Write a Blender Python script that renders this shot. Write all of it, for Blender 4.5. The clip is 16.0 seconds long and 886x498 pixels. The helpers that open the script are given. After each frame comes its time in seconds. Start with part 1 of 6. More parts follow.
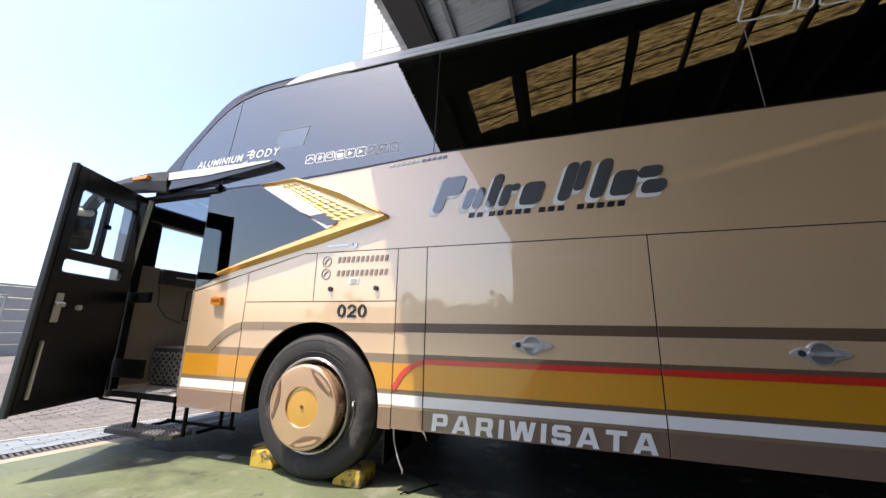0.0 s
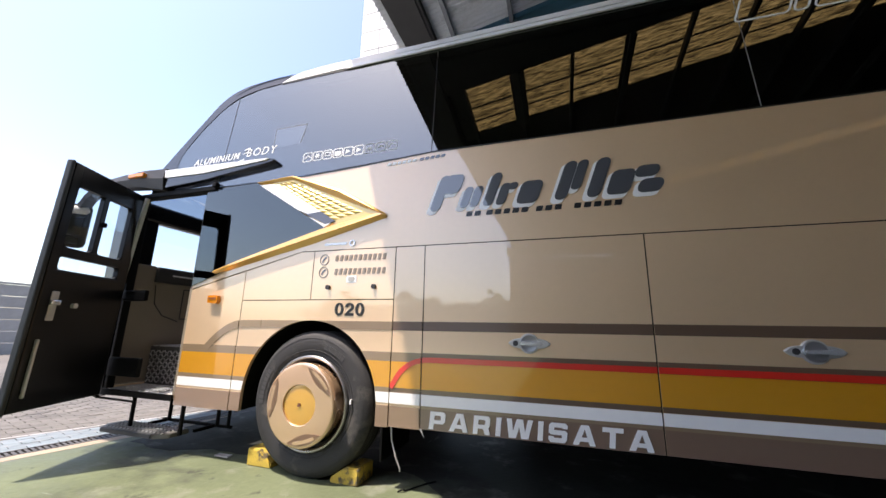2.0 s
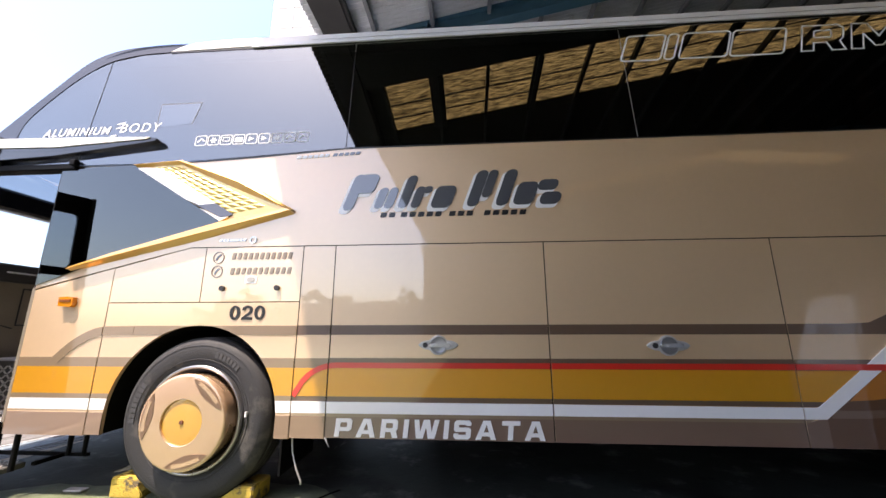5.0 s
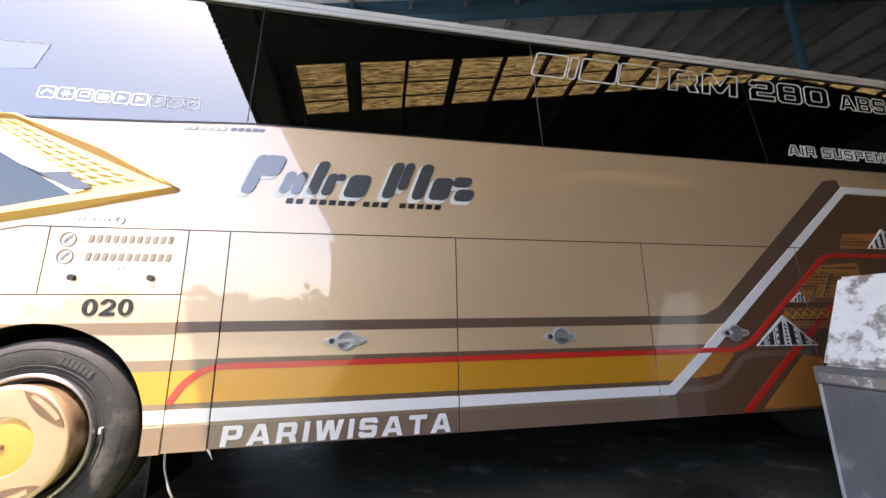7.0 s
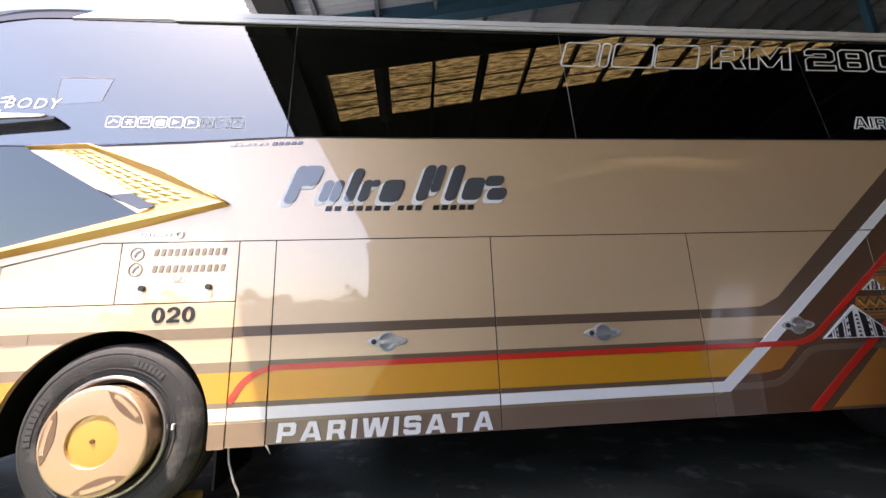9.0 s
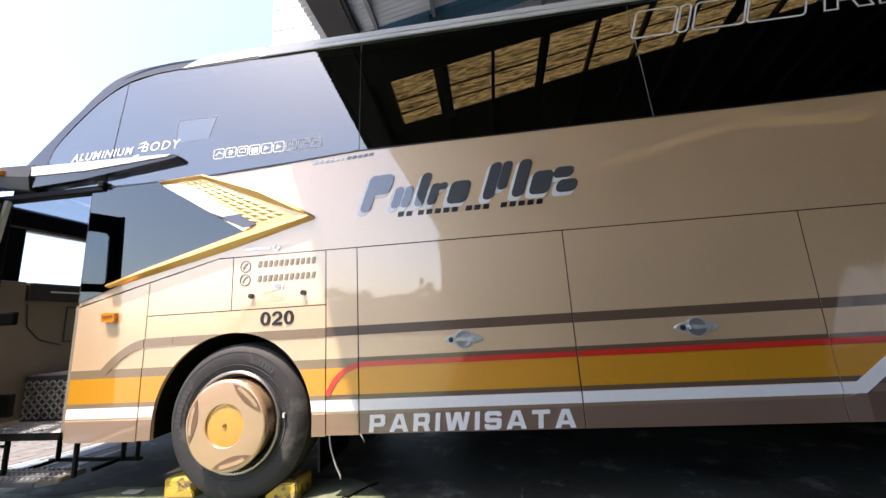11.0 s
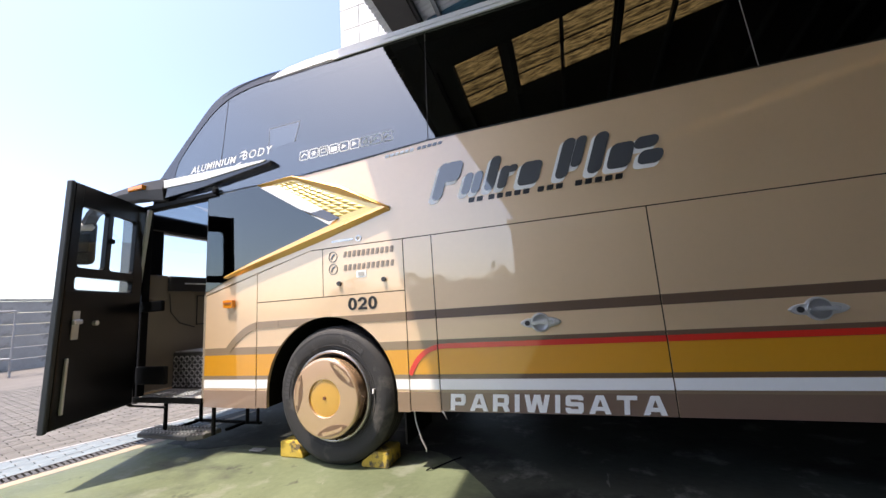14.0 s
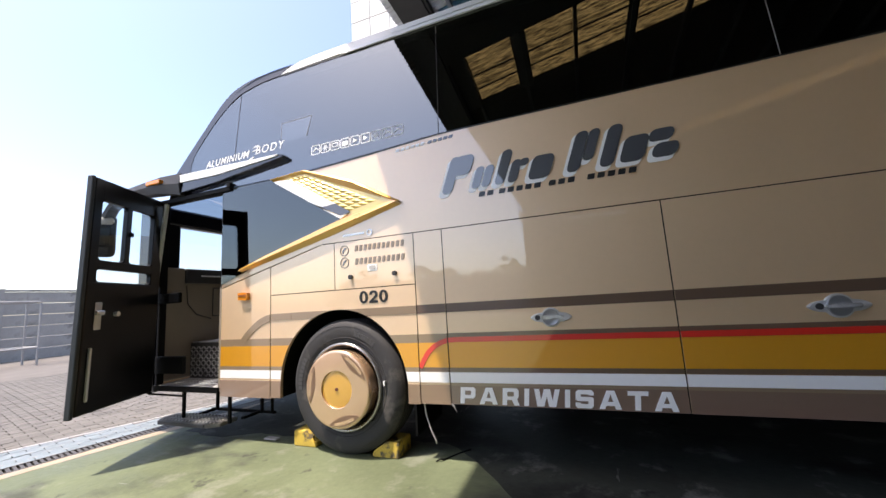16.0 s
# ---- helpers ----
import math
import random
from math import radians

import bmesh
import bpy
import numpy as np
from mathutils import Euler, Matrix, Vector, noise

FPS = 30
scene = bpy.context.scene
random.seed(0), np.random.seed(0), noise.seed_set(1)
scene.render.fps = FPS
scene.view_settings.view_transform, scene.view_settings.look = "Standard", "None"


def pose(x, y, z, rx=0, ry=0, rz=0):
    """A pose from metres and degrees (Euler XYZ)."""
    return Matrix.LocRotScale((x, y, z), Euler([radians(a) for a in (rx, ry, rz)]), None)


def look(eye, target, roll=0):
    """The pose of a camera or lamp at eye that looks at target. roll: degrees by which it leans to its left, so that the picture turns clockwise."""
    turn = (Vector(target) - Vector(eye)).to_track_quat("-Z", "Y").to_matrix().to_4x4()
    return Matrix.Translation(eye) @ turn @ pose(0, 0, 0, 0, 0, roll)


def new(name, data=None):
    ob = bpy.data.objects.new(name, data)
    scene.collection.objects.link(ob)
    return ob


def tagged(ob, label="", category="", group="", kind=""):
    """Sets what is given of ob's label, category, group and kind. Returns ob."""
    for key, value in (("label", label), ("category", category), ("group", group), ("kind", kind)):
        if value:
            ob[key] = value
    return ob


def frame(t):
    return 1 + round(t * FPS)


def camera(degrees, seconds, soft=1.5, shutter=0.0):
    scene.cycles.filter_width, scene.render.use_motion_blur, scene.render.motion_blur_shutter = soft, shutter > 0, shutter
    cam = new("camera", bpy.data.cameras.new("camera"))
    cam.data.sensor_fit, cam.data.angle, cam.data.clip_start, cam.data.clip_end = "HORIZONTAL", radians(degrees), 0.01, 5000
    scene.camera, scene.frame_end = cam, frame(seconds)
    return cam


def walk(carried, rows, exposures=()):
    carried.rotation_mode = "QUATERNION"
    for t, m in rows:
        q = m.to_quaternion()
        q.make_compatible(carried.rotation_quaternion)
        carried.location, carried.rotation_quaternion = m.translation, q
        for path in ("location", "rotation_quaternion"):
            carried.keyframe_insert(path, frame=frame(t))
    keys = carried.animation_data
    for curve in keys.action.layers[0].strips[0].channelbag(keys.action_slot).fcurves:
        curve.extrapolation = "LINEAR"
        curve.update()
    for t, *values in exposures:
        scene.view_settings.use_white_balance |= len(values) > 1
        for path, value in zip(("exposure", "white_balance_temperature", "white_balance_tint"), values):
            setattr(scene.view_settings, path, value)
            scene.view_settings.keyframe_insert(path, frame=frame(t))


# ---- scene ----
cam = camera(101.6, 16.0)

PATH = [
    (0, (0.081, -2.478, 1.095), (-0.53, -0.625, 1.535), 1.1),
    (0.5, (0.095, -2.476, 1.085), (-0.514, -0.625, 1.536), 1.2),
    (1, (0.089, -2.476, 1.085), (-0.504, -0.62, 1.535), 1.0),
    (1.5, (0.09, -2.477, 1.083), (-0.505, -0.62, 1.529), 1.0),
    (2, (0.08, -2.481, 1.093), (-0.518, -0.622, 1.526), 1.1),
    (2.5, (0.083, -2.482, 1.088), (-0.516, -0.625, 1.526), 0.9),
    (3, (0.098, -2.484, 1.096), (-0.507, -0.62, 1.497), 1.1),
    (5.5, (0.088, -2.477, 1.127), (0.103, -0.523, 1.557), -0.5),
    (6, (0.074, -2.456, 1.098), (0.232, -0.51, 1.533), -0.7),
    (6.5, (0.076, -2.439, 1.093), (0.38, -0.509, 1.52), -0.7),
    (7, (0.074, -2.438, 1.104), (0.424, -0.512, 1.514), -0.8),
    (7.5, (0.066, -2.434, 1.093), (0.432, -0.511, 1.504), -1.0),
    (8, (0.06, -2.442, 1.098), (0.382, -0.512, 1.51), -1.2),
    (8.5, (0.058, -2.446, 1.072), (0.321, -0.511, 1.503), -1.6),
    (9, (0.067, -2.466, 1.118), (0.228, -0.513, 1.518), -2.1),
    (11.5, (0.067, -2.519, 1.164), (-0.24, -0.577, 1.528), -3.6),
    (12, (0.065, -2.524, 1.162), (-0.318, -0.593, 1.512), -3.8),
    (12.5, (0.068, -2.527, 1.159), (-0.379, -0.607, 1.495), -4.0),
    (13, (0.07, -2.531, 1.177), (-0.441, -0.624, 1.497), -4.2),
    (13.5, (0.07, -2.538, 1.181), (-0.498, -0.646, 1.498), -4.2),
    (14, (0.066, -2.542, 1.171), (-0.55, -0.664, 1.477), -4.0),
    (14.5, (0.067, -2.543, 1.162), (-0.582, -0.675, 1.465), -4.0),
    (15, (0.068, -2.545, 1.164), (-0.59, -0.679, 1.458), -3.7),
    (15.5, (0.073, -2.542, 1.168), (-0.588, -0.676, 1.454), -3.5),
    (16, (0.071, -2.546, 1.177), (-0.605, -0.683, 1.45), -3.6),
]
walk(cam, [(t, look(eye, target, roll)) for t, eye, target, roll in PATH], exposures=[(0.0, 2.18, 6800, 17), (3.0, 2.23, 6800, 17), (5.5, 2.69, 7050, 21), (7.0, 3.06, 7100, 21), (8.0, 3.04, 7100, 21), (9.0, 2.86, 7050, 21), (11.5, 2.52, 6850, 18), (13.0, 2.30, 6800, 17), (16.0, 2.17, 6800, 17)])

SKY_STRENGTH, SUN_STRENGTH = 0.088, 1.92

# ---------------------------------------------------------------- world, sun
SUN_UP = Vector((-0.271, -0.30, 1.0)).normalized()
world = bpy.data.worlds.new("world")
scene.world = world
world.use_nodes = True
wn = world.node_tree
sky = wn.nodes.new("ShaderNodeTexSky")
sky.sky_type = "NISHITA"
sky.sun_disc = False
sky.sun_elevation = math.asin(SUN_UP.z)
sky.sun_rotation = math.atan2(SUN_UP.x, SUN_UP.y)
sky.air_density, sky.dust_density, sky.ozone_density = 1.0, 2.0, 1.2
wn.links.new(sky.outputs[0], wn.nodes["Background"].inputs[0])
wn.nodes["Background"].inputs[1].default_value = SKY_STRENGTH
sun = new("sun", bpy.data.lights.new("sun", "SUN"))
sun.data.energy, sun.data.angle, sun.data.color = SUN_STRENGTH, radians(0.6), (1.0, 0.93, 0.82)
sun.matrix_world = look(SUN_UP * 30, (0, 0, 0))


# ---------------------------------------------------------------- materials
def mat(name, color, rough=0.5, metal=0.0, coat=0.0, var=0.12, scale=6.0, bump=0.0, bump_scale=60.0, spec=0.5, dirt=None, dirt_scale=2.0, dirt_at=0.55, random=0.0):
    """A surface with colour variation at two scales, fine relief and, where given, blotches of a second colour."""
    m = bpy.data.materials.new(name)
    m.use_nodes = True
    nt = m.node_tree
    b = nt.nodes["Principled BSDF"]
    N, L = nt.nodes.new, nt.links.new
    geo = N("ShaderNodeTexCoord")
    big = N("ShaderNodeTexNoise"); big.inputs["Scale"].default_value = scale; big.inputs["Detail"].default_value = 5
    fine = N("ShaderNodeTexNoise"); fine.inputs["Scale"].default_value = scale * 14; fine.inputs["Detail"].default_value = 3
    for n in (big, fine):
        L(geo.outputs["Object"], n.inputs["Vector"])
    addn = N("ShaderNodeMath"); addn.operation = "MULTIPLY_ADD"; addn.inputs[1].default_value = 0.35
    L(fine.outputs[0], addn.inputs[0]); L(big.outputs[0], addn.inputs[2])
    ramp = N("ShaderNodeMapRange")
    ramp.inputs["From Min"].default_value, ramp.inputs["From Max"].default_value = 0.35, 1.0
    ramp.inputs["To Min"].default_value, ramp.inputs["To Max"].default_value = 1 - var, 1 + var
    L(addn.outputs[0], ramp.inputs["Value"])
    mul = N("ShaderNodeMix"); mul.data_type = "RGBA"; mul.blend_type = "MULTIPLY"; mul.inputs[0].default_value = 1
    mul.inputs[6].default_value = (*color, 1)
    L(ramp.outputs[0], mul.inputs[7])
    out = mul.outputs[2]
    if random:
        info = N("ShaderNodeObjectInfo")
        island = N("ShaderNodeNewGeometry")
        summed = N("ShaderNodeMath"); summed.operation = "ADD"
        L(info.outputs["Random"], summed.inputs[0]); L(island.outputs["Random Per Island"], summed.inputs[1])
        wrap = N("ShaderNodeMath"); wrap.operation = "FRACT"; L(summed.outputs[0], wrap.inputs[0])
        rr = N("ShaderNodeMapRange"); rr.inputs["To Min"].default_value, rr.inputs["To Max"].default_value = 1 - random, 1 + random
        L(wrap.outputs[0], rr.inputs["Value"])
        m2 = N("ShaderNodeMix"); m2.data_type = "RGBA"; m2.blend_type = "MULTIPLY"; m2.inputs[0].default_value = 1
        L(out, m2.inputs[6]); L(rr.outputs[0], m2.inputs[7]); out = m2.outputs[2]
    if dirt:
        dn = N("ShaderNodeTexNoise"); dn.inputs["Scale"].default_value = dirt_scale; dn.inputs["Detail"].default_value = 8; dn.inputs["Roughness"].default_value = 0.65
        L(geo.outputs["Object"], dn.inputs["Vector"])
        dr = N("ShaderNodeMapRange"); dr.inputs["From Min"].default_value, dr.inputs["From Max"].default_value = dirt_at - 0.03, dirt_at + 0.06
        L(dn.outputs[0], dr.inputs["Value"])
        m3 = N("ShaderNodeMix"); m3.data_type = "RGBA"
        L(dr.outputs[0], m3.inputs[0]); L(out, m3.inputs[6]); m3.inputs[7].default_value = (*dirt, 1); out = m3.outputs[2]
    L(out, b.inputs["Base Color"])
    rv = N("ShaderNodeMapRange"); rv.inputs["To Min"].default_value, rv.inputs["To Max"].default_value = max(0.02, rough * 0.8), min(1, rough * 1.25)
    L(big.outputs[0], rv.inputs["Value"]); L(rv.outputs[0], b.inputs["Roughness"])
    b.inputs["Metallic"].default_value = metal
    b.inputs["Coat Weight"].default_value = coat
    b.inputs["Coat Roughness"].default_value = 0.03
    b.inputs["Specular IOR Level"].default_value = spec
    if bump:
        bn = N("ShaderNodeTexNoise"); bn.inputs["Scale"].default_value = bump_scale; bn.inputs["Detail"].default_value = 4
        L(geo.outputs["Object"], bn.inputs["Vector"])
        bp = N("ShaderNodeBump"); bp.inputs["Strength"].default_value = bump; bp.inputs["Distance"].default_value = 0.01
        L(bn.outputs[0], bp.inputs["Height"]); L(bp.outputs[0], b.inputs["Normal"])
    return m


def paint(name, color, metal=0.0, rough=0.35, pearl=1.5, coat=1.0):
    """Vehicle paint under clear coat, with the slight waviness of hand-laid sheet metal."""
    m = mat(name, color, rough, metal, coat, 0.05, 1.6)
    nt = m.node_tree
    b = nt.nodes["Principled BSDF"]
    b.inputs["Coat IOR"].default_value = 1.95
    b.inputs["IOR"].default_value = pearl
    b.inputs["Coat Roughness"].default_value = 0.012
    geo = nt.nodes.new("ShaderNodeTexCoord")
    wave = nt.nodes.new("ShaderNodeTexNoise"); wave.inputs["Scale"].default_value = 1.7; wave.inputs["Detail"].default_value = 1
    nt.links.new(geo.outputs["Object"], wave.inputs["Vector"])
    bp = nt.nodes.new("ShaderNodeBump"); bp.inputs["Strength"].default_value = 0.05; bp.inputs["Distance"].default_value = 0.02
    nt.links.new(wave.outputs[0], bp.inputs["Height"])
    nt.links.new(bp.outputs[0], b.inputs["Coat Normal"]); nt.links.new(bp.outputs[0], b.inputs["Normal"])
    return m


def glass(name, tint, straight=0.05):
    """Tinted pane: clear tinted view through, and mirror gloss that grows at glancing angles."""
    m = bpy.data.materials.new(name)
    m.use_nodes = True
    nt = m.node_tree
    nt.nodes.remove(nt.nodes["Principled BSDF"])
    N, L = nt.nodes.new, nt.links.new
    tr = N("ShaderNodeBsdfTransparent"); tr.inputs[0].default_value = (*tint, 1)
    gl = N("ShaderNodeBsdfGlossy"); gl.inputs["Roughness"].default_value = 0.003
    gl.inputs[0].default_value = (0.92, 0.99, 1.0, 1)
    lw = N("ShaderNodeLayerWeight"); lw.inputs[0].default_value = 0.5
    pw = N("ShaderNodeMath"); pw.operation = "POWER"; pw.inputs[1].default_value = 4.0
    L(lw.outputs["Facing"], pw.inputs[0])
    fr = N("ShaderNodeMapRange"); fr.inputs["To Min"].default_value = straight
    L(pw.outputs[0], fr.inputs["Value"])
    mx = N("ShaderNodeMixShader")
    L(fr.outputs[0], mx.inputs[0]); L(tr.outputs[0], mx.inputs[1]); L(gl.outputs[0], mx.inputs[2])
    L(mx.outputs[0], nt.nodes["Material Output"].inputs[0])
    return m


CHAMPAGNE = paint("champagne_paint", (0.80, 0.55, 0.31), 0.34, 0.48, 2.6)
BROWN = paint("dark_brown_paint", (0.135, 0.082, 0.052))
SKIRT = paint("skirt_brown_paint", (0.20, 0.125, 0.088))
FIELD = paint("umber_paint", (0.135, 0.066, 0.034))
TAN = paint("tan_paint", (0.26, 0.185, 0.115))
TANSKIRT = paint("tan_skirt_paint", (0.25, 0.16, 0.105))
YELLOW = paint("amber_yellow_paint", (0.76, 0.345, 0.011), 0.25, 0.45, 1.6)
GOLDEN = paint("golden_moulding", (0.72, 0.40, 0.06), 0.35, 0.28)
GOLDTILE = paint("pale_gold_grille", (0.74, 0.52, 0.10), 0.3, 0.3)
WHITE = paint("white_paint", (0.90, 0.90, 0.89), 0.0, 0.40, 1.7, 0.3)
RED = paint("red_paint", (0.72, 0.024, 0.014))
ORANGE = paint("burnt_orange_paint", (0.50, 0.19, 0.035))
LETTER = paint("slate_grey_paint", (0.075, 0.08, 0.09))
INK = mat("black_vinyl", (0.012, 0.012, 0.013), 0.35, 0, 0.3)
BLACK = mat("black_gloss_trim", (0.012, 0.012, 0.014), 0.18, 0, 0.6)
MATT = mat("matt_black_plastic", (0.0035, 0.0035, 0.004), 0.6, bump=0.15, bump_scale=220, spec=0.12)
DOORBLACK = mat("semi_gloss_black_door", (0.005, 0.005, 0.0055), 0.32, bump=0.08, bump_scale=160, spec=0.35)
SHELL = mat("near_black_shade", (0.006, 0.006, 0.006), 0.9, spec=0.1)
CHROME = mat("chrome", (0.80, 0.81, 0.82), 0.2, 0.6, var=0.04)
STEEL = mat("brushed_steel", (0.60, 0.60, 0.60), 0.32, 0.45, var=0.08)
ALU = mat("satin_aluminium", (0.84, 0.86, 0.88), 0.40, 0.15, var=0.05)
PLATE = mat("diamond_plate", (0.50, 0.495, 0.48), 0.55, 0.15, var=0.25, scale=9, dirt=(0.16, 0.15, 0.13), dirt_scale=7, dirt_at=0.60)
RISER = mat("dark_riser_plate", (0.09, 0.088, 0.085), 0.5, 0.3, var=0.3, scale=8)
RUBBER = mat("tyre_rubber", (0.030, 0.030, 0.032), 0.72, var=0.3, scale=5, bump=0.25, bump_scale=90, dirt=(0.075, 0.07, 0.065), dirt_scale=4, dirt_at=0.60)
CAP = paint("hub_cap_champagne", (0.66, 0.44, 0.275), 0.55, 0.22)
RIM = mat("steel_rim_edge", (0.42, 0.42, 0.43), 0.28, 0.9)
CAPHUB = paint("hub_cap_yellow", (0.66, 0.36, 0.05), 0.2)
AMBER = mat("amber_lens", (0.75, 0.25, 0.01), 0.15, 0, 0.8)
BEIGE = mat("beige_trim_panel", (0.24, 0.20, 0.155), 0.55, var=0.08, bump=0.1)
DARKGREY = mat("dark_grey_dash", (0.03, 0.03, 0.033), 0.5)
CURTAIN = mat("brown_curtain", (0.34, 0.25, 0.21), 0.85, var=0.2, bump=0.2)
CURTAIN2 = mat("rust_red_curtain", (0.72, 0.20, 0.13), 0.85, var=0.2, bump=0.2)
SIDEGLASS = glass("tinted_side_glass", (0.22, 0.21, 0.21), 0.19)
CLEAR = glass("clear_glass", (0.86, 0.90, 0.93), 0.035)
MIRROR = mat("mirror_silver", (0.9, 0.9, 0.9), 0.02, 1.0, var=0.0)
FLOORPAINT = mat("worn_green_floor_paint", (0.118, 0.140, 0.082), 0.36, var=0.35, scale=1.3, bump=0.25, bump_scale=30, spec=0.22, dirt=(0.175, 0.19, 0.14), dirt_scale=2.0, dirt_at=0.575)
def scuff(m, pale, dark):
    """Pale scratches and dark oil blotches on a floor."""
    nt = m.node_tree
    N, L = nt.nodes.new, nt.links.new
    bsdf = nt.nodes["Principled BSDF"]
    src = bsdf.inputs["Base Color"].links[0].from_socket
    co = N("ShaderNodeTexCoord")
    for stretch, turn, scale, lo, hi, colour in (((1, 7, 1), 0.5, 1.1, 0.665, 0.69, pale), ((6, 1, 1), -0.3, 1.3, 0.675, 0.70, pale), ((1, 1.5, 1), 0.2, 0.75, 0.50, 0.60, dark), ((1, 1, 1), 0.0, 4.5, 0.62, 0.68, dark)):
        mp = N("ShaderNodeMapping"); mp.inputs["Scale"].default_value = stretch; mp.inputs["Rotation"].default_value = (0, 0, turn)
        L(co.outputs["Object"], mp.inputs[0])
        ns = N("ShaderNodeTexNoise"); ns.inputs["Scale"].default_value = scale; ns.inputs["Detail"].default_value = 9; ns.inputs["Roughness"].default_value = 0.62
        L(mp.outputs[0], ns.inputs["Vector"])
        rg = N("ShaderNodeMapRange"); rg.inputs["From Min"].default_value, rg.inputs["From Max"].default_value = lo, hi
        rg.inputs["To Max"].default_value = 0.75
        L(ns.outputs[0], rg.inputs["Value"])
        mx = N("ShaderNodeMix"); mx.data_type = "RGBA"
        L(rg.outputs[0], mx.inputs[0]); L(src, mx.inputs[6]); mx.inputs[7].default_value = (*colour, 1)
        src = mx.outputs[2]
    L(src, bsdf.inputs["Base Color"])


for node in FLOORPAINT.node_tree.nodes:
    if node.bl_idname == "ShaderNodeMapRange" and node.outputs[0].links and node.outputs[0].links[0].to_socket.name == "Roughness":
        node.inputs["From Min"].default_value, node.inputs["From Max"].default_value = 0.35, 0.65
        node.inputs["To Min"].default_value, node.inputs["To Max"].default_value = 0.42, 0.75
scuff(FLOORPAINT, (0.34, 0.35, 0.32), (0.036, 0.038, 0.034))
APRON = mat("concrete_apron", (0.34, 0.36, 0.30), 0.7, var=0.2, scale=2.5, bump=0.3, bump_scale=70)
LINE = mat("faded_orange_line", (0.31, 0.25, 0.18), 0.7, var=0.2, scale=5, dirt=(0.26, 0.24, 0.20), dirt_scale=7, dirt_at=0.55)
PAVER = mat("grey_paver", (0.122, 0.116, 0.107), 0.85, var=0.22, scale=3, bump=0.4, bump_scale=120, random=0.16)
PAVERBLUE = mat("faded_blue_paver", (0.165, 0.205, 0.23), 0.8, var=0.2, scale=4, bump=0.4, bump_scale=120, dirt=(0.26, 0.26, 0.26), dirt_scale=5, dirt_at=0.58, random=0.12)
BEDDING = mat("paver_joint_sand", (0.13, 0.12, 0.11), 0.95, var=0.25, scale=2)
YARD = mat("paved_yard", (0.135, 0.128, 0.12), 0.9, var=0.25, scale=0.6, bump=0.3, bump_scale=30, dirt=(0.13, 0.122, 0.114), dirt_scale=0.9, dirt_at=0.56)
GRATE = mat("cast_iron_grate", (0.09, 0.085, 0.08), 0.6, 0.5, var=0.3)
KERBLINE = mat("pale_kerb_line", (0.42, 0.42, 0.42), 0.8, var=0.15)
VOID = mat("drain_dark", (0.012, 0.012, 0.012), 0.9)
CONCRETE = mat("precast_concrete", (0.34, 0.335, 0.32), 0.85, var=0.2, scale=1.2, bump=0.4, bump_scale=25, dirt=(0.22, 0.215, 0.20), dirt_scale=1.1, dirt_at=0.60, random=0.06)
PEDESTAL = mat("grey_painted_concrete", (0.13, 0.132, 0.134), 0.6, var=0.3, scale=3, bump=0.3, bump_scale=50, dirt=(0.24, 0.24, 0.24), dirt_scale=3.5, dirt_at=0.60)
CHIPPED = mat("chipped_white_paint", (0.80, 0.80, 0.78), 0.6, var=0.12, scale=5, bump=0.7, bump_scale=22, dirt=(0.27, 0.245, 0.22), dirt_scale=6.5, dirt_at=0.52)
WORN = mat("worn_ledge_concrete", (0.24, 0.215, 0.19), 0.85, var=0.3, scale=8, bump=0.7, bump_scale=40, dirt=(0.60, 0.60, 0.58), dirt_scale=12, dirt_at=0.55)
CHOCKPAINT = mat("chipped_yellow_paint", (0.55, 0.39, 0.06), 0.7, var=0.2, scale=12, bump=0.6, bump_scale=60, dirt=(0.11, 0.09, 0.06), dirt_scale=11, dirt_at=0.55)
BLUESTEEL = mat("blue_painted_steel", (0.055, 0.145, 0.22), 0.5, var=0.15, bump=0.1)
# lit and shaded copies of purlin and roof sheet, light put into colour
SHADEPURLIN = mat("shaded_purlin", (0.02, 0.022, 0.026), 0.7, 0.0)
LITPURLIN = mat("lit_purlin", (0.16, 0.175, 0.20), 0.65)
LITSHEET = mat("lit_roof_sheet", (0.50, 0.53, 0.57), 0.6, 0.0, var=0.15, scale=1.4, dirt=(0.36, 0.38, 0.41), dirt_scale=1.6, dirt_at=0.60)
SHADESHEET = mat("shaded_roof_sheet", (0.055, 0.054, 0.051), 0.8, 0.0, var=0.2, scale=1.4, dirt=(0.05, 0.048, 0.043), dirt_scale=1.6, dirt_at=0.58)
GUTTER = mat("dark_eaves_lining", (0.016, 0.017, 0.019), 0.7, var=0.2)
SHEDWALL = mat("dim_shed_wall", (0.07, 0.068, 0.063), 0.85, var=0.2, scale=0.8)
TOWER = mat("white_clad_wall", (0.62, 0.62, 0.61), 0.6, var=0.05, scale=0.5)
PIPE = mat("grey_pipe", (0.33, 0.33, 0.33), 0.6, 0.3)
STRAP = mat("grey_strap", (0.45, 0.44, 0.42), 0.6)


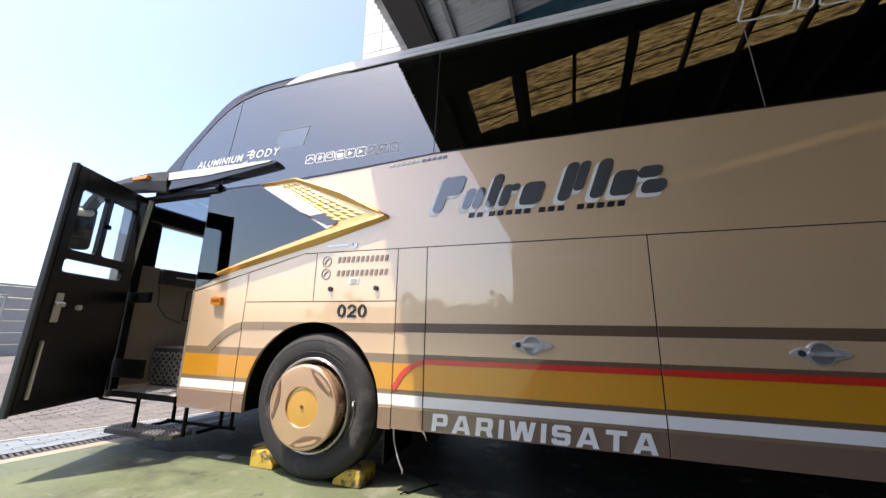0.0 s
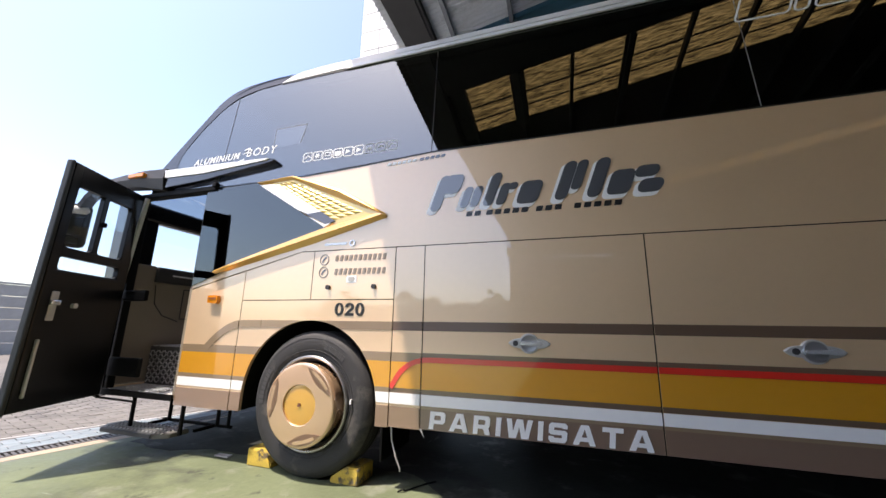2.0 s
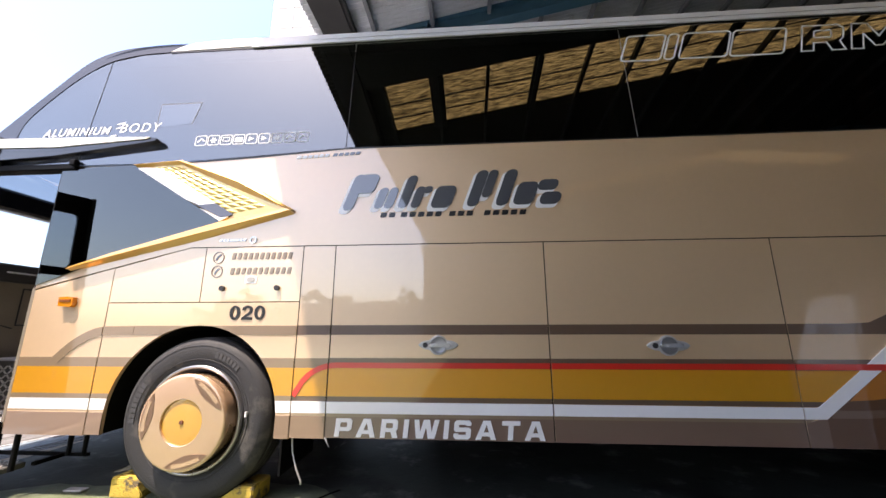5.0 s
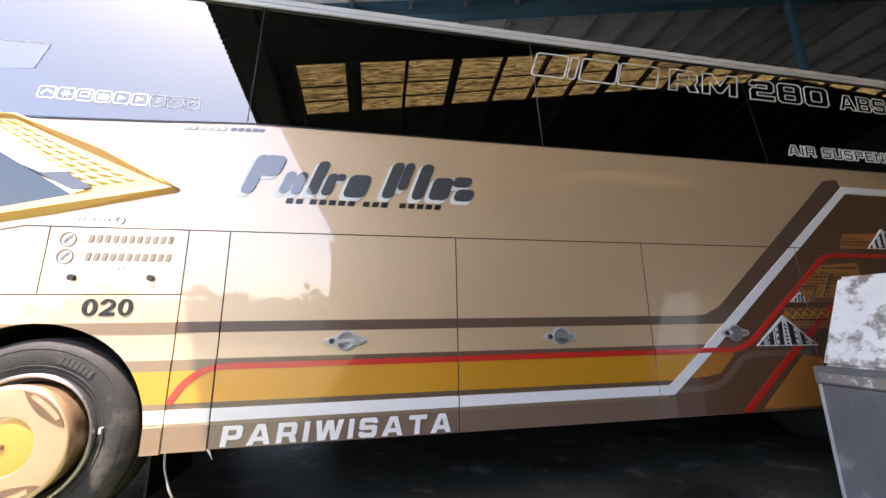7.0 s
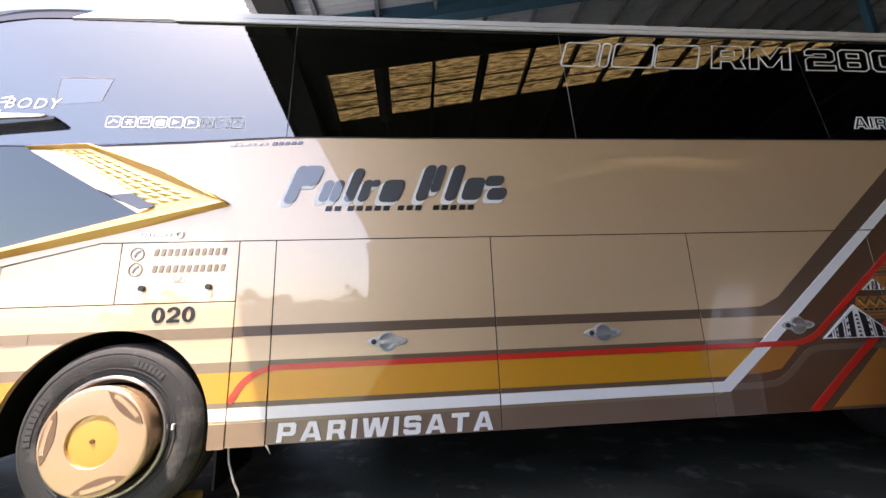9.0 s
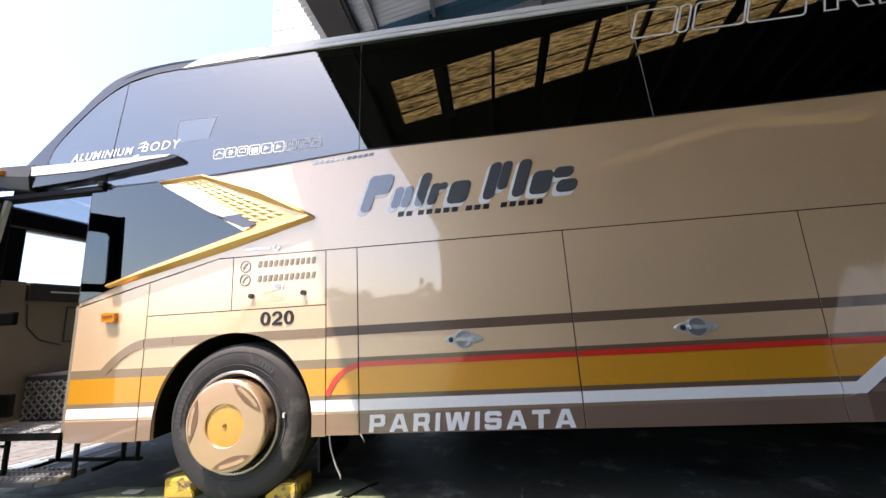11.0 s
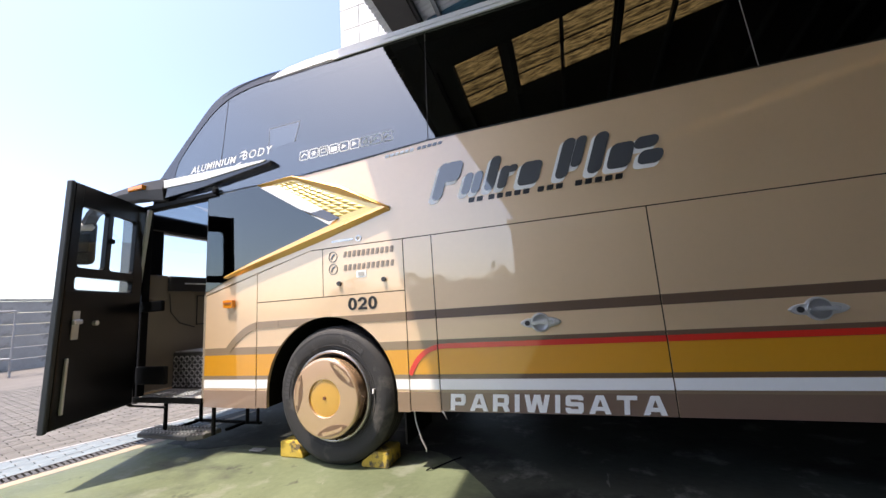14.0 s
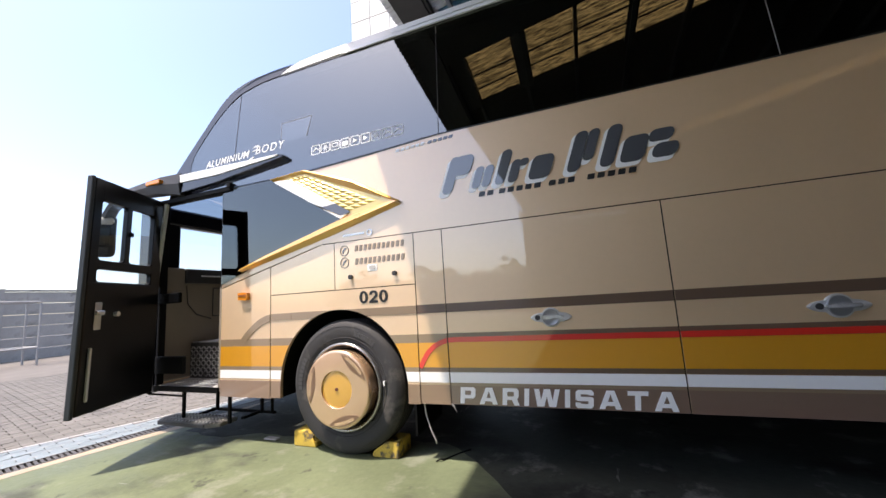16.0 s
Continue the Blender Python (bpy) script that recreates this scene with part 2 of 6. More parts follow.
def skylight_material():
    """Stained, sun-lit fibreglass: light passes through it; streaks run along the sheet."""
    m = bpy.data.materials.new("stained_fibreglass")
    m.use_nodes = True
    nt = m.node_tree
    nt.nodes.remove(nt.nodes["Principled BSDF"])
    N, L = nt.nodes.new, nt.links.new
    co = N("ShaderNodeTexCoord")
    mp = N("ShaderNodeMapping"); mp.inputs["Scale"].default_value = (3, 64, 1)
    L(co.outputs["Object"], mp.inputs[0])
    ns = N("ShaderNodeTexNoise"); ns.inputs["Scale"].default_value = 1.6; ns.inputs["Detail"].default_value = 8; ns.inputs["Roughness"].default_value = 0.7
    L(mp.outputs[0], ns.inputs["Vector"])
    rp = N("ShaderNodeValToRGB")
    rp.color_ramp.elements[0].position, rp.color_ramp.elements[0].color = 0.42, (0.03, 0.019, 0.008, 1)
    rp.color_ramp.elements[1].position, rp.color_ramp.elements[1].color = 0.58, (0.36, 0.245, 0.10, 1)
    L(ns.outputs[0], rp.inputs[0])
    # long dark grime lines and blotches across the sheet
    m2 = N("ShaderNodeMapping"); m2.inputs["Scale"].default_value = (0.35, 9.0, 1)
    L(co.outputs["Object"], m2.inputs[0])
    n2 = N("ShaderNodeTexNoise"); n2.inputs["Scale"].default_value = 1.4; n2.inputs["Detail"].default_value = 4
    L(m2.outputs[0], n2.inputs["Vector"])
    r2 = N("ShaderNodeMapRange"); r2.inputs["From Min"].default_value, r2.inputs["From Max"].default_value = 0.36, 0.46
    r2.inputs["To Min"].default_value = 0.42
    L(n2.outputs[0], r2.inputs["Value"])
    gm = N("ShaderNodeMix"); gm.data_type = "RGBA"; gm.blend_type = "MULTIPLY"; gm.inputs[0].default_value = 1
    L(rp.outputs[0], gm.inputs[6]); L(r2.outputs[0], gm.inputs[7])
    tl = N("ShaderNodeBsdfTranslucent"); df = N("ShaderNodeBsdfDiffuse")
    L(gm.outputs[2], tl.inputs[0]); L(gm.outputs[2], df.inputs[0])
    mx = N("ShaderNodeMixShader"); mx.inputs[0].default_value = 0.15
    L(tl.outputs[0], mx.inputs[1]); L(df.outputs[0], mx.inputs[2])
    L(mx.outputs[0], nt.nodes["Material Output"].inputs[0])
    return m


SKYLIGHT = skylight_material()


# ---------------------------------------------------------------- mesh helpers
def world_of(ob):
    m = ob.matrix_basis.copy()
    return world_of(ob.parent) @ ob.matrix_parent_inverse @ m if ob.parent else m


def mesh_of(name, bm, material, smooth=False):
    bmesh.ops.recalc_face_normals(bm, faces=bm.faces)
    if smooth:
        for f in bm.faces:
            f.smooth = True
    me = bpy.data.meshes.new(name)
    bm.to_mesh(me)
    bm.free()
    me.materials.append(material)
    return me


def part(name, bm, material, parent, label="", smooth=False):
    """One mesh under a thing or a part; bm is in world metres."""
    ob = new(name, mesh_of(name, bm, material, smooth))
    ob.parent = parent
    ob.matrix_parent_inverse = world_of(parent).inverted()
    return tagged(ob, label)


def solid(name, bm, material, label="", category="", group="", kind="", smooth=False):
    """A top-level thing of one mesh."""
    return tagged(new(name, mesh_of(name, bm, material, smooth)), label, category, group, kind)


def thing(name, at, label, category, group="", kind=""):
    ob = new(name)
    ob.location = at
    ob.empty_display_size = 0.2
    return tagged(ob, label, category, group, kind)


def add_box(bm, x0, x1, y0, y1, z0, z1, bevel=0.0, m=None):
    mm = Matrix.Translation(((x0 + x1) / 2, (y0 + y1) / 2, (z0 + z1) / 2)) @ Matrix.Diagonal((x1 - x0, y1 - y0, z1 - z0, 1))
    r = bmesh.ops.create_cube(bm, size=1, matrix=(m or Matrix()) @ mm)
    if bevel:
        edges = {e for v in r["verts"] for e in v.link_edges}
        bmesh.ops.bevel(bm, geom=list(edges), offset=bevel, segments=2, affect="EDGES", profile=0.5)
    return bm


def box(*a, **k):
    return add_box(bmesh.new(), *a, **k)


def add_bar(bm, a, b, r, seg=8):
    """A round bar from a to b."""
    a, b = Vector(a), Vector(b)
    d = b - a
    m = Matrix.Translation((a + b) / 2) @ d.to_track_quat("Z", "Y").to_matrix().to_4x4()
    bmesh.ops.create_cone(bm, cap_ends=True, segments=seg, radius1=r, radius2=r, depth=d.length, matrix=m)
    return bm


def on_side(x, z, d):
    """A place on the flat body side, d metres proud of it."""
    return Vector((x, -d, z))


LEAN = 0.097


def on_glass(x, z, d):
    """A place on the window band, which leans inwards above the waist."""
    return Vector((x, (z - 2.47) * LEAN - d, z))


def add_slab(bm, pts, front, back, at=on_side):
    """A slab with the outline pts (x, z), from depth back to depth front."""
    if len(pts) < 3:
        return bm
    f = [bm.verts.new(at(x, z, front)) for x, z in pts]
    k = [bm.verts.new(at(x, z, back)) for x, z in pts]
    bm.faces.new(f)
    bm.faces.new(k[::-1])
    n = len(pts)
    for i in range(n):
        bm.faces.new((f[i], k[i], k[(i + 1) % n], f[(i + 1) % n]))
    return bm


def slab(pts, front, back, at=on_side):
    return add_slab(bmesh.new(), pts, front, back, at)


def clip(pts, x0, x1, z0, z1):
    """The part of a polygon inside a rectangle."""
    for ax, lim, keep_more in ((0, x0, True), (0, x1, False), (1, z0, True), (1, z1, False)):
        out = []
        for i, p in enumerate(pts):
            q = pts[i - 1]
            inp = p[ax] >= lim if keep_more else p[ax] <= lim
            inq = q[ax] >= lim if keep_more else q[ax] <= lim
            if inp != inq:
                s = (lim - q[ax]) / (p[ax] - q[ax])
                c = [q[0] + s * (p[0] - q[0]), q[1] + s * (p[1] - q[1])]
                c[ax] = lim
                out.append(tuple(c))
            if inp:
                out.append(p)
        pts = out
        if len(pts) < 3:
            return []
    clean = []
    for p in pts:
        if not clean or math.dist(p, clean[-1]) > 1e-5:
            clean.append(p)
    if len(clean) > 2 and math.dist(clean[0], clean[-1]) < 1e-5:
        clean.pop()
    area = abs(sum(clean[i - 1][0] * clean[i][1] - clean[i][0] * clean[i - 1][1] for i in range(len(clean)))) / 2 if len(clean) > 2 else 0
    return clean if area > 2e-5 else []


def ribbon(line, width):
    """The outline of a band along a bent line of (x, z)."""
    left, right = [], []
    for i, p in enumerate(line):
        a, b = line[max(i - 1, 0)], line[min(i + 1, len(line) - 1)]
        n = Vector((-(b[1] - a[1]), b[0] - a[0]))
        n.normalize()
        if 0 < i < len(line) - 1:
            d1 = Vector((p[0] - a[0], p[1] - a[1])).normalized()
            d2 = Vector((b[0] - p[0], b[1] - p[1])).normalized()
            n *= 1 / max(0.5, math.cos(d1.angle(d2) / 2))
        left.append((p[0] + n.x * width / 2, p[1] + n.y * width / 2))
        right.append((p[0] - n.x * width / 2, p[1] - n.y * width / 2))
    return left + right[::-1]


def curve_between(a, b, c, steps=8):
    """Points of a soft bend from a to c round b."""
    out = []
    for i in range(steps + 1):
        t = i / steps
        out.append(tuple((1 - t) ** 2 * a[k] + 2 * t * (1 - t) * b[k] + t * t * c[k] for k in (0, 1)))
    return out


def rounded(x0, x1, z0, z1, r, shear=0.0, steps=4):
    """A rectangle with round corners, sheared to the right with height."""
    pts = []
    for cx, cz, a0 in ((x1 - r, z1 - r, 0), (x0 + r, z1 - r, 90), (x0 + r, z0 + r, 180), (x1 - r, z0 + r, 270)):
        for i in range(steps + 1):
            a = radians(a0 + 90 * i / steps)
            pts.append((cx + r * math.cos(a), cz + r * math.sin(a)))
    return [(x + shear * (z - z0), z) for x, z in pts]


def lathe(profile, centre, seg=64, close=False):
    """A turned shape about the axle (the y axis) from (radius, y) pairs."""
    bm = bmesh.new()
    rings = []
    for r, y in profile:
        rings.append([bm.verts.new((centre[0] + r * math.cos(2 * math.pi * i / seg), centre[1] + y, centre[2] + r * math.sin(2 * math.pi * i / seg))) for i in range(seg)])
    for a, b in zip(rings, rings[1:] + ([rings[0]] if close else [])):
        for i in range(seg):
            bm.faces.new((a[i], a[(i + 1) % seg], b[(i + 1) % seg], b[i]))
    return bm


def lettering(text, x0, x1, z0, z1, at, proud, shear=0.0, bold=0.0, tilt=0.0):
    """A word in the built-in font as a mesh that fills the rectangle, laid on a surface."""
    cu = bpy.data.curves.new("word", "FONT")
    cu.body = text
    cu.size = 1.0
    cu.space_character = 1.18
    cu.resolution_u = 3
    cu.offset = bold
    ob = bpy.data.objects.new("word", cu)
    scene.collection.objects.link(ob)
    dg = bpy.context.evaluated_depsgraph_get()
    me = bpy.data.meshes.new_from_object(ob.evaluated_get(dg))
    bpy.data.objects.remove(ob)
    bm = bmesh.new()
    bm.from_mesh(me)
    bpy.data.meshes.remove(me)
    xs, ys = [v.co.x for v in bm.verts], [v.co.y for v in bm.verts]
    ax, bx, ay, by = min(xs), max(xs), min(ys), max(ys)
    sx, sz = (x1 - x0 - shear * (z1 - z0)) / (bx - ax), (z1 - z0) / (by - ay)
    for v in bm.verts:
        z = (v.co.y - ay) * sz
        x = (v.co.x - ax) * sx + shear * z
        v.co = at(x0 + x, z0 + z + tilt * x, proud + v.co.z * sz)
    return bm


def split_word(bm, shear=0.0):
    """The letters of a word, each as a mesh of its own."""
    bm.verts.index_update()
    seen, groups = set(), []
    for v in bm.verts:
        if v.index in seen:
            continue
        stack, comp = [v], []
        seen.add(v.index)
        while stack:
            w = stack.pop()
            comp.append(w)
            for e in w.link_edges:
                o = e.other_vert(w)
                if o.index not in seen:
                    seen.add(o.index)
                    stack.append(o)
        xs = [w.co.x - shear * w.co.z for w in comp]
        groups.append([min(xs), max(xs), comp])
    groups.sort(key=lambda g: g[0])
    merged = []
    for g in groups:
        if merged and g[0] < merged[-1][1] - 0.3 * min(g[1] - g[0], merged[-1][1] - merged[-1][0]):
            merged[-1][1] = max(merged[-1][1], g[1])
            merged[-1][2] += g[2]
        else:
            merged.append(g)
    out = []
    for _, _, comp in merged:
        nb = bmesh.new()
        put = {v: nb.verts.new(v.co) for v in comp}
        for f in {f for v in comp for f in v.link_faces}:
            nb.faces.new([put[v] for v in f.verts])
        out.append(nb)
    bm.free()
    return out


# square-cut capitals: each letter is one or more closed outlines on a grid one unit high
ST, BH, CH = 0.29, 0.23, 0.13


def block(x0, x1, z0, z1, c=CH):
    return [(x0 + c, z0), (x1 - c, z0), (x1, z0 + c), (x1, z1 - c), (x1 - c, z1), (x0 + c, z1), (x0, z1 - c), (x0, z0 + c)]


GLYPH = {}
GLYPH["P"] = [[(0, 0), (0, 1), (1 - CH, 1), (1, 1 - CH), (1, 0.32 + CH), (1 - CH, 0.32), (ST, 0.32), (ST, 0)], block(ST, 1 - ST, 0.32 + BH * 0.9, 1 - BH * 0.9, 0.04)]
GLYPH["A"] = [[(0, 0), (0.38, 1), (0.80, 1), (1.18, 0), (0.87, 0), (0.81, 0.18), (0.37, 0.18), (0.31, 0)], [(0.44, 0.38), (0.74, 0.38), (0.59, 0.80)]]
GLYPH["R"] = [[(0, 0), (0, 1), (1 - CH, 1), (1, 1 - CH), (1, 0.36 + CH), (0.92, 0.35), (1.06, 0), (0.74, 0), (0.60, 0.31), (ST, 0.31), (ST, 0)], block(ST, 1 - ST, 0.31 + BH * 0.9, 1 - BH * 0.9, 0.04)]
GLYPH["I"] = [[(0, 0), (ST, 0), (ST, 1), (0, 1)]]
GLYPH["W"] = [[(0, 1), (0.20, 0), (0.60, 0), (0.75, 0.58), (0.90, 0), (1.30, 0), (1.50, 1), (1.21, 1), (1.09, 0.36), (0.93, 1), (0.57, 1), (0.41, 0.36), (0.29, 1)]]
GLYPH["S"] = [[(0, 0.30), (0, CH), (CH, 0), (1 - CH, 0), (1, CH), (1, 0.53), (1 - CH, 0.62), (ST, 0.62), (ST, 1 - BH), (1 - ST, 1 - BH), (1 - ST, 0.72), (1, 0.72), (1, 1 - CH), (1 - CH, 1), (CH, 1), (0, 1 - CH), (0, 0.48), (CH, 0.39), (1 - ST, 0.39), (1 - ST, BH), (ST, BH), (ST, 0.30)]]
GLYPH["T"] = [[(0, 1), (1.04, 1), (1.04, 1 - BH), (0.665, 1 - BH), (0.665, 0), (0.375, 0), (0.375, 1 - BH), (0, 1 - BH)]]
GLYPH["M"] = [[(0, 0), (0, 1), (0.36, 1), (0.65, 0.46), (0.94, 1), (1.30, 1), (1.30, 0), (1.02, 0), (1.02, 0.58), (0.74, 0.10), (0.56, 0.10), (0.28, 0.58), (0.28, 0)]]
GLYPH["2"] = [[(0, 0), (1, 0), (1, BH), (ST, BH), (ST, 0.39), (1 - CH, 0.39), (1, 0.39 + CH), (1, 1 - CH), (1 - CH, 1), (CH, 1), (0, 1 - CH), (0, 0.70), (ST, 0.70), (ST, 1 - BH), (1 - ST, 1 - BH), (1 - ST, 0.61), (CH, 0.61), (0, 0.61 - CH)]]
GLYPH["8"] = [block(0, 1, 0, 1), block(ST, 1 - ST, BH * 0.8, 0.40, 0.02), block(ST, 1 - ST, 0.60, 1 - BH * 0.8, 0.02)]
GLYPH["0"] = [block(0, 1.02, 0, 1), block(ST, 1.02 - ST, BH, 1 - BH, 0.06)]
GLYPH["O"] = GLYPH["0"]
GLYPH["B"] = [[(0, 0), (0, 1), (1 - CH, 1), (1, 1 - CH), (1, 0.60), (0.93, 0.51), (1, 0.42), (1, CH), (1 - CH, 0)]] + GLYPH["8"][1:]
GLYPH["U"] = [[(0, 1), (0, CH), (CH, 0), (1 - CH, 0), (1, CH), (1, 1), (1 - ST, 1), (1 - ST, BH), (ST, BH), (ST, 1)]]
GLYPH["N"] = [[(0, 0), (0, 1), (0.32, 1), (1 - ST, 0.40), (1 - ST, 1), (1, 1), (1, 0), (0.70, 0), (ST, 0.60), (ST, 0)]]
GLYPH["E"] = [[(0, 0), (0, 1), (0.95, 1), (0.95, 1 - BH), (ST, 1 - BH), (ST, 0.61), (0.90, 0.61), (0.90, 0.39), (ST, 0.39), (ST, BH), (0.95, BH), (0.95, 0)]]
_arc = [(0.36 + 0.36 * math.cos(a), 0.66 + 0.34 * math.sin(a)) for a in np.linspace(math.pi, -0.7, 15)]
_bend = [(0.36 + 0.155 * math.cos(a), 0.66 + 0.155 * math.sin(a)) for a in np.linspace(-0.6, math.pi, 11)]
ROUND = {"0": [[(0.36 + 0.36 * math.cos(a), 0.5 + 0.5 * math.sin(a)) for a in np.linspace(0, 2 * math.pi, 33)[:-1]], [(0.36 + 0.15 * math.cos(a), 0.5 + 0.33 * math.sin(a)) for a in np.linspace(0, 2 * math.pi, 25)[:-1]]],
         "2": [_arc + [(0.32, 0.20), (0.72, 0.20), (0.72, 0), (0, 0), (0, 0.14)] + _bend]}


def filled(loops, at, d, back):
    """A flat-faced solid inside closed outlines, holes left open."""
    cu = bpy.data.curves.new("glyph", "CURVE")
    cu.dimensions, cu.fill_mode = "2D", "FRONT"
    for pts in loops:
        sp = cu.splines.new("POLY")
        sp.points.add(len(pts) - 1)
        for q, (x, z) in zip(sp.points, pts):
            q.co = (x, z, 0, 1)
        sp.use_cyclic_u = True
    ob = bpy.data.objects.new("glyph", cu)
    scene.collection.objects.link(ob)
    me = bpy.data.meshes.new_from_object(ob.evaluated_get(bpy.context.evaluated_depsgraph_get()))
    bpy.data.objects.remove(ob)
    bm = bmesh.new()
    bm.from_mesh(me)
    bpy.data.meshes.remove(me)
    for v in bm.verts:
        v.co = at(v.co.x, v.co.y, d)
    for pts in loops:
        f, k = [bm.verts.new(at(x, z, d)) for x, z in pts], [bm.verts.new(at(x, z, back)) for x, z in pts]
        for i in range(len(pts)):
            bm.faces.new((f[i], k[i], k[(i + 1) % len(pts)], f[(i + 1) % len(pts)]))
    return bm


def capitals(name, text, x0, x1, z0, z1, at, d, material, parent, label="", shear=0.0, line=0.0, gap=0.22, glyphs=GLYPH):
    """A word in block letters that fills a rectangle, each letter a mesh of its own; line: outlines only, of that width."""
    widths = [max(p[0] for p in glyphs[c][0]) if c != " " else 0.35 for c in text]
    total = sum(widths) + gap * (len(text) - 1)
    sx, sz = (x1 - x0 - shear * (z1 - z0)) / total, z1 - z0
    at_x = 0.0
    for c, w in zip(text, widths):
        if c != " ":
            loops = [[(x0 + (at_x + u) * sx + shear * v * sz, z0 + v * sz) for u, v in loop] for loop in glyphs[c]]
            if line:
                bm = bmesh.new()
                for pts in loops:
                    n = len(pts)
                    for i in range(n):
                        a, b = Vector(pts[i]), Vector(pts[(i + 1) % n])
                        t = (b - a).normalized() * line / 2
                        add_slab(bm, ribbon([tuple(a - t), tuple(b + t)], line), d, d - 0.003, at)
            else:
                bm = filled(loops, at, d, d - 0.006)
            part(name, bm, material, parent, label)
        at_x += w + gap


def word(name, bm, material, parent, label="", shear=0.0):
    for piece in split_word(bm, shear):
        part(name, piece, material, parent, label)


def smooth_line(pts, n=5):
    """A flowing line through the given points."""
    out = []
    for i in range(len(pts) - 1):
        p0, p1, p2, p3 = pts[max(i - 1, 0)], pts[i], pts[i + 1], pts[min(i + 2, len(pts) - 1)]
        for k in range(n):
            t = k / n
            out.append(tuple(0.5 * (2 * p1[a] + (p2[a] - p0[a]) * t + (2 * p0[a] - 5 * p1[a] + 4 * p2[a] - p3[a]) * t * t + (3 * p1[a] - p0[a] - 3 * p2[a] + p3[a]) * t ** 3) for a in (0, 1)))
    return out + [pts[-1]]


# ---------------------------------------------------------------- ground and yard
bm = bmesh.new()
bmesh.ops.create_grid(bm, x_segments=40, y_segments=40, size=600, matrix=Matrix.Translation((0, 0, -0.06)))
solid("ground", bm, YARD, "pale paved yard that runs to the horizon", "ground", kind="structure")

# The drain, and with it the edge of the painted floor, runs askew to the vehicle.
DRAIN0, DRAIN_DIR = Vector((-4.20, 0.0)), Vector((0.245, 1.0)).normalized()
DRAIN_OUT = Vector((-DRAIN_DIR.y, DRAIN_DIR.x))


def by_drain(along, out):
    p = DRAIN0 + DRAIN_DIR * along + DRAIN_OUT * out
    return p.x, p.y


def ground_strip(name, a0, a1, o0, o1, z0, z1, material, label, category="floor", kind="structure"):
    bm = bmesh.new()
    n = max(1, int((a1 - a0) / 2))
    pts = [by_drain(a0 + (a1 - a0) * i / n, o0) for i in range(n + 1)] + [by_drain(a1 - (a1 - a0) * i / n, o1) for i in range(n + 1)]
    lo, hi = [bm.verts.new((x, y, z0)) for x, y in pts], [bm.verts.new((x, y, z1)) for x, y in pts]
    bm.faces.new(hi)
    bm.faces.new(lo[::-1])
    for i in range(len(pts)):
        bm.faces.new((lo[i], lo[(i + 1) % len(pts)], hi[(i + 1) % len(pts)], hi[i]))
    return solid(name, bm, material, label, category, kind=kind)


bm = bmesh.new()
p = [by_drain(-18.2, -0.14), by_drain(7.2, -0.14), (16.4, 6.9), (16.4, -18.0)]
lo, hi = [bm.verts.new((x, y, -0.3)) for x, y in p], [bm.verts.new((x, y, 0.0)) for x, y in p]
bm.faces.new(hi)
for i in range(4):
    bm.faces.new((lo[i], lo[(i + 1) % 4], hi[(i + 1) % 4], hi[i]))
solid("floor", bm, FLOORPAINT, "worn green painted concrete shed floor, wet and stained", "floor", kind="structure")
ground_strip("trim_line", -18, 7.2, -0.135, -0.005, -0.2, 0.001, LINE, "faded orange painted line along the drain", "marking")
# shade beneath the bus, painted as a dark film over the wet floor
SHADEFILM = mat("shaded_wet_floor", (0.042, 0.047, 0.040), 0.55, var=0.45, scale=1.1, bump=0.25, bump_scale=26, spec=0.07, dirt=(0.14, 0.145, 0.13), dirt_scale=2.6, dirt_at=0.58)
scuff(SHADEFILM, (0.16, 0.165, 0.155), (0.012, 0.012, 0.012))
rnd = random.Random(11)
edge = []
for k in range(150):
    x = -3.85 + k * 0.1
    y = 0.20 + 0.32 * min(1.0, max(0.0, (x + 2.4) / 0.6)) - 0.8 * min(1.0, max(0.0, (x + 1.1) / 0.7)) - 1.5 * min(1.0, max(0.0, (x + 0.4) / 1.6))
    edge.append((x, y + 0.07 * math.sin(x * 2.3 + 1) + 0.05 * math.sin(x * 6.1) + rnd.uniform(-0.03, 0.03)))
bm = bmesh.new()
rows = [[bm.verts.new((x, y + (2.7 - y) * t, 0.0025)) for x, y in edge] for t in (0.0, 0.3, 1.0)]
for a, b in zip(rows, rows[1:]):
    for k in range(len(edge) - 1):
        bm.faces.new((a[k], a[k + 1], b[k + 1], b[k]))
solid("floor_shade_film", bm, SHADEFILM, "dark film on the wet floor, with the bus's shade in its colour", "wet floor", kind="structure")
# channel: two rims, a dark bottom and cross bars
ground_strip("drain_bottom", -8, 9, 0.0, 0.18, -0.2, -0.045, VOID, "dark bottom of the floor drain", "drain")
drain = thing("drain_grate", (*by_drain(0, 0.09), -0.04), "rusty cast iron grate over a floor drain", "drain", kind="structure")
for o0, o1 in ((0.0, 0.022), (0.158, 0.18)):
    bm = bmesh.new()
    pts = [by_drain(-8, o0), by_drain(9, o0), by_drain(9, o1), by_drain(-8, o1)]
    lo, hi = [bm.verts.new((x, y, -0.045)) for x, y in pts], [bm.verts.new((x, y, 0.003)) for x, y in pts]
    bm.faces.new(hi)
    for i in range(4):
        bm.faces.new((lo[i], lo[(i + 1) % 4], hi[(i + 1) % 4], hi[i]))
    part("rim", bm, GRATE, drain)
bar_mesh = mesh_of("bar", box(-0.068, 0.068, -0.0115, 0.0115, -0.04, 0.0), GRATE)
turn = Matrix.Rotation(math.atan2(DRAIN_OUT.y, DRAIN_OUT.x), 4, "Z")
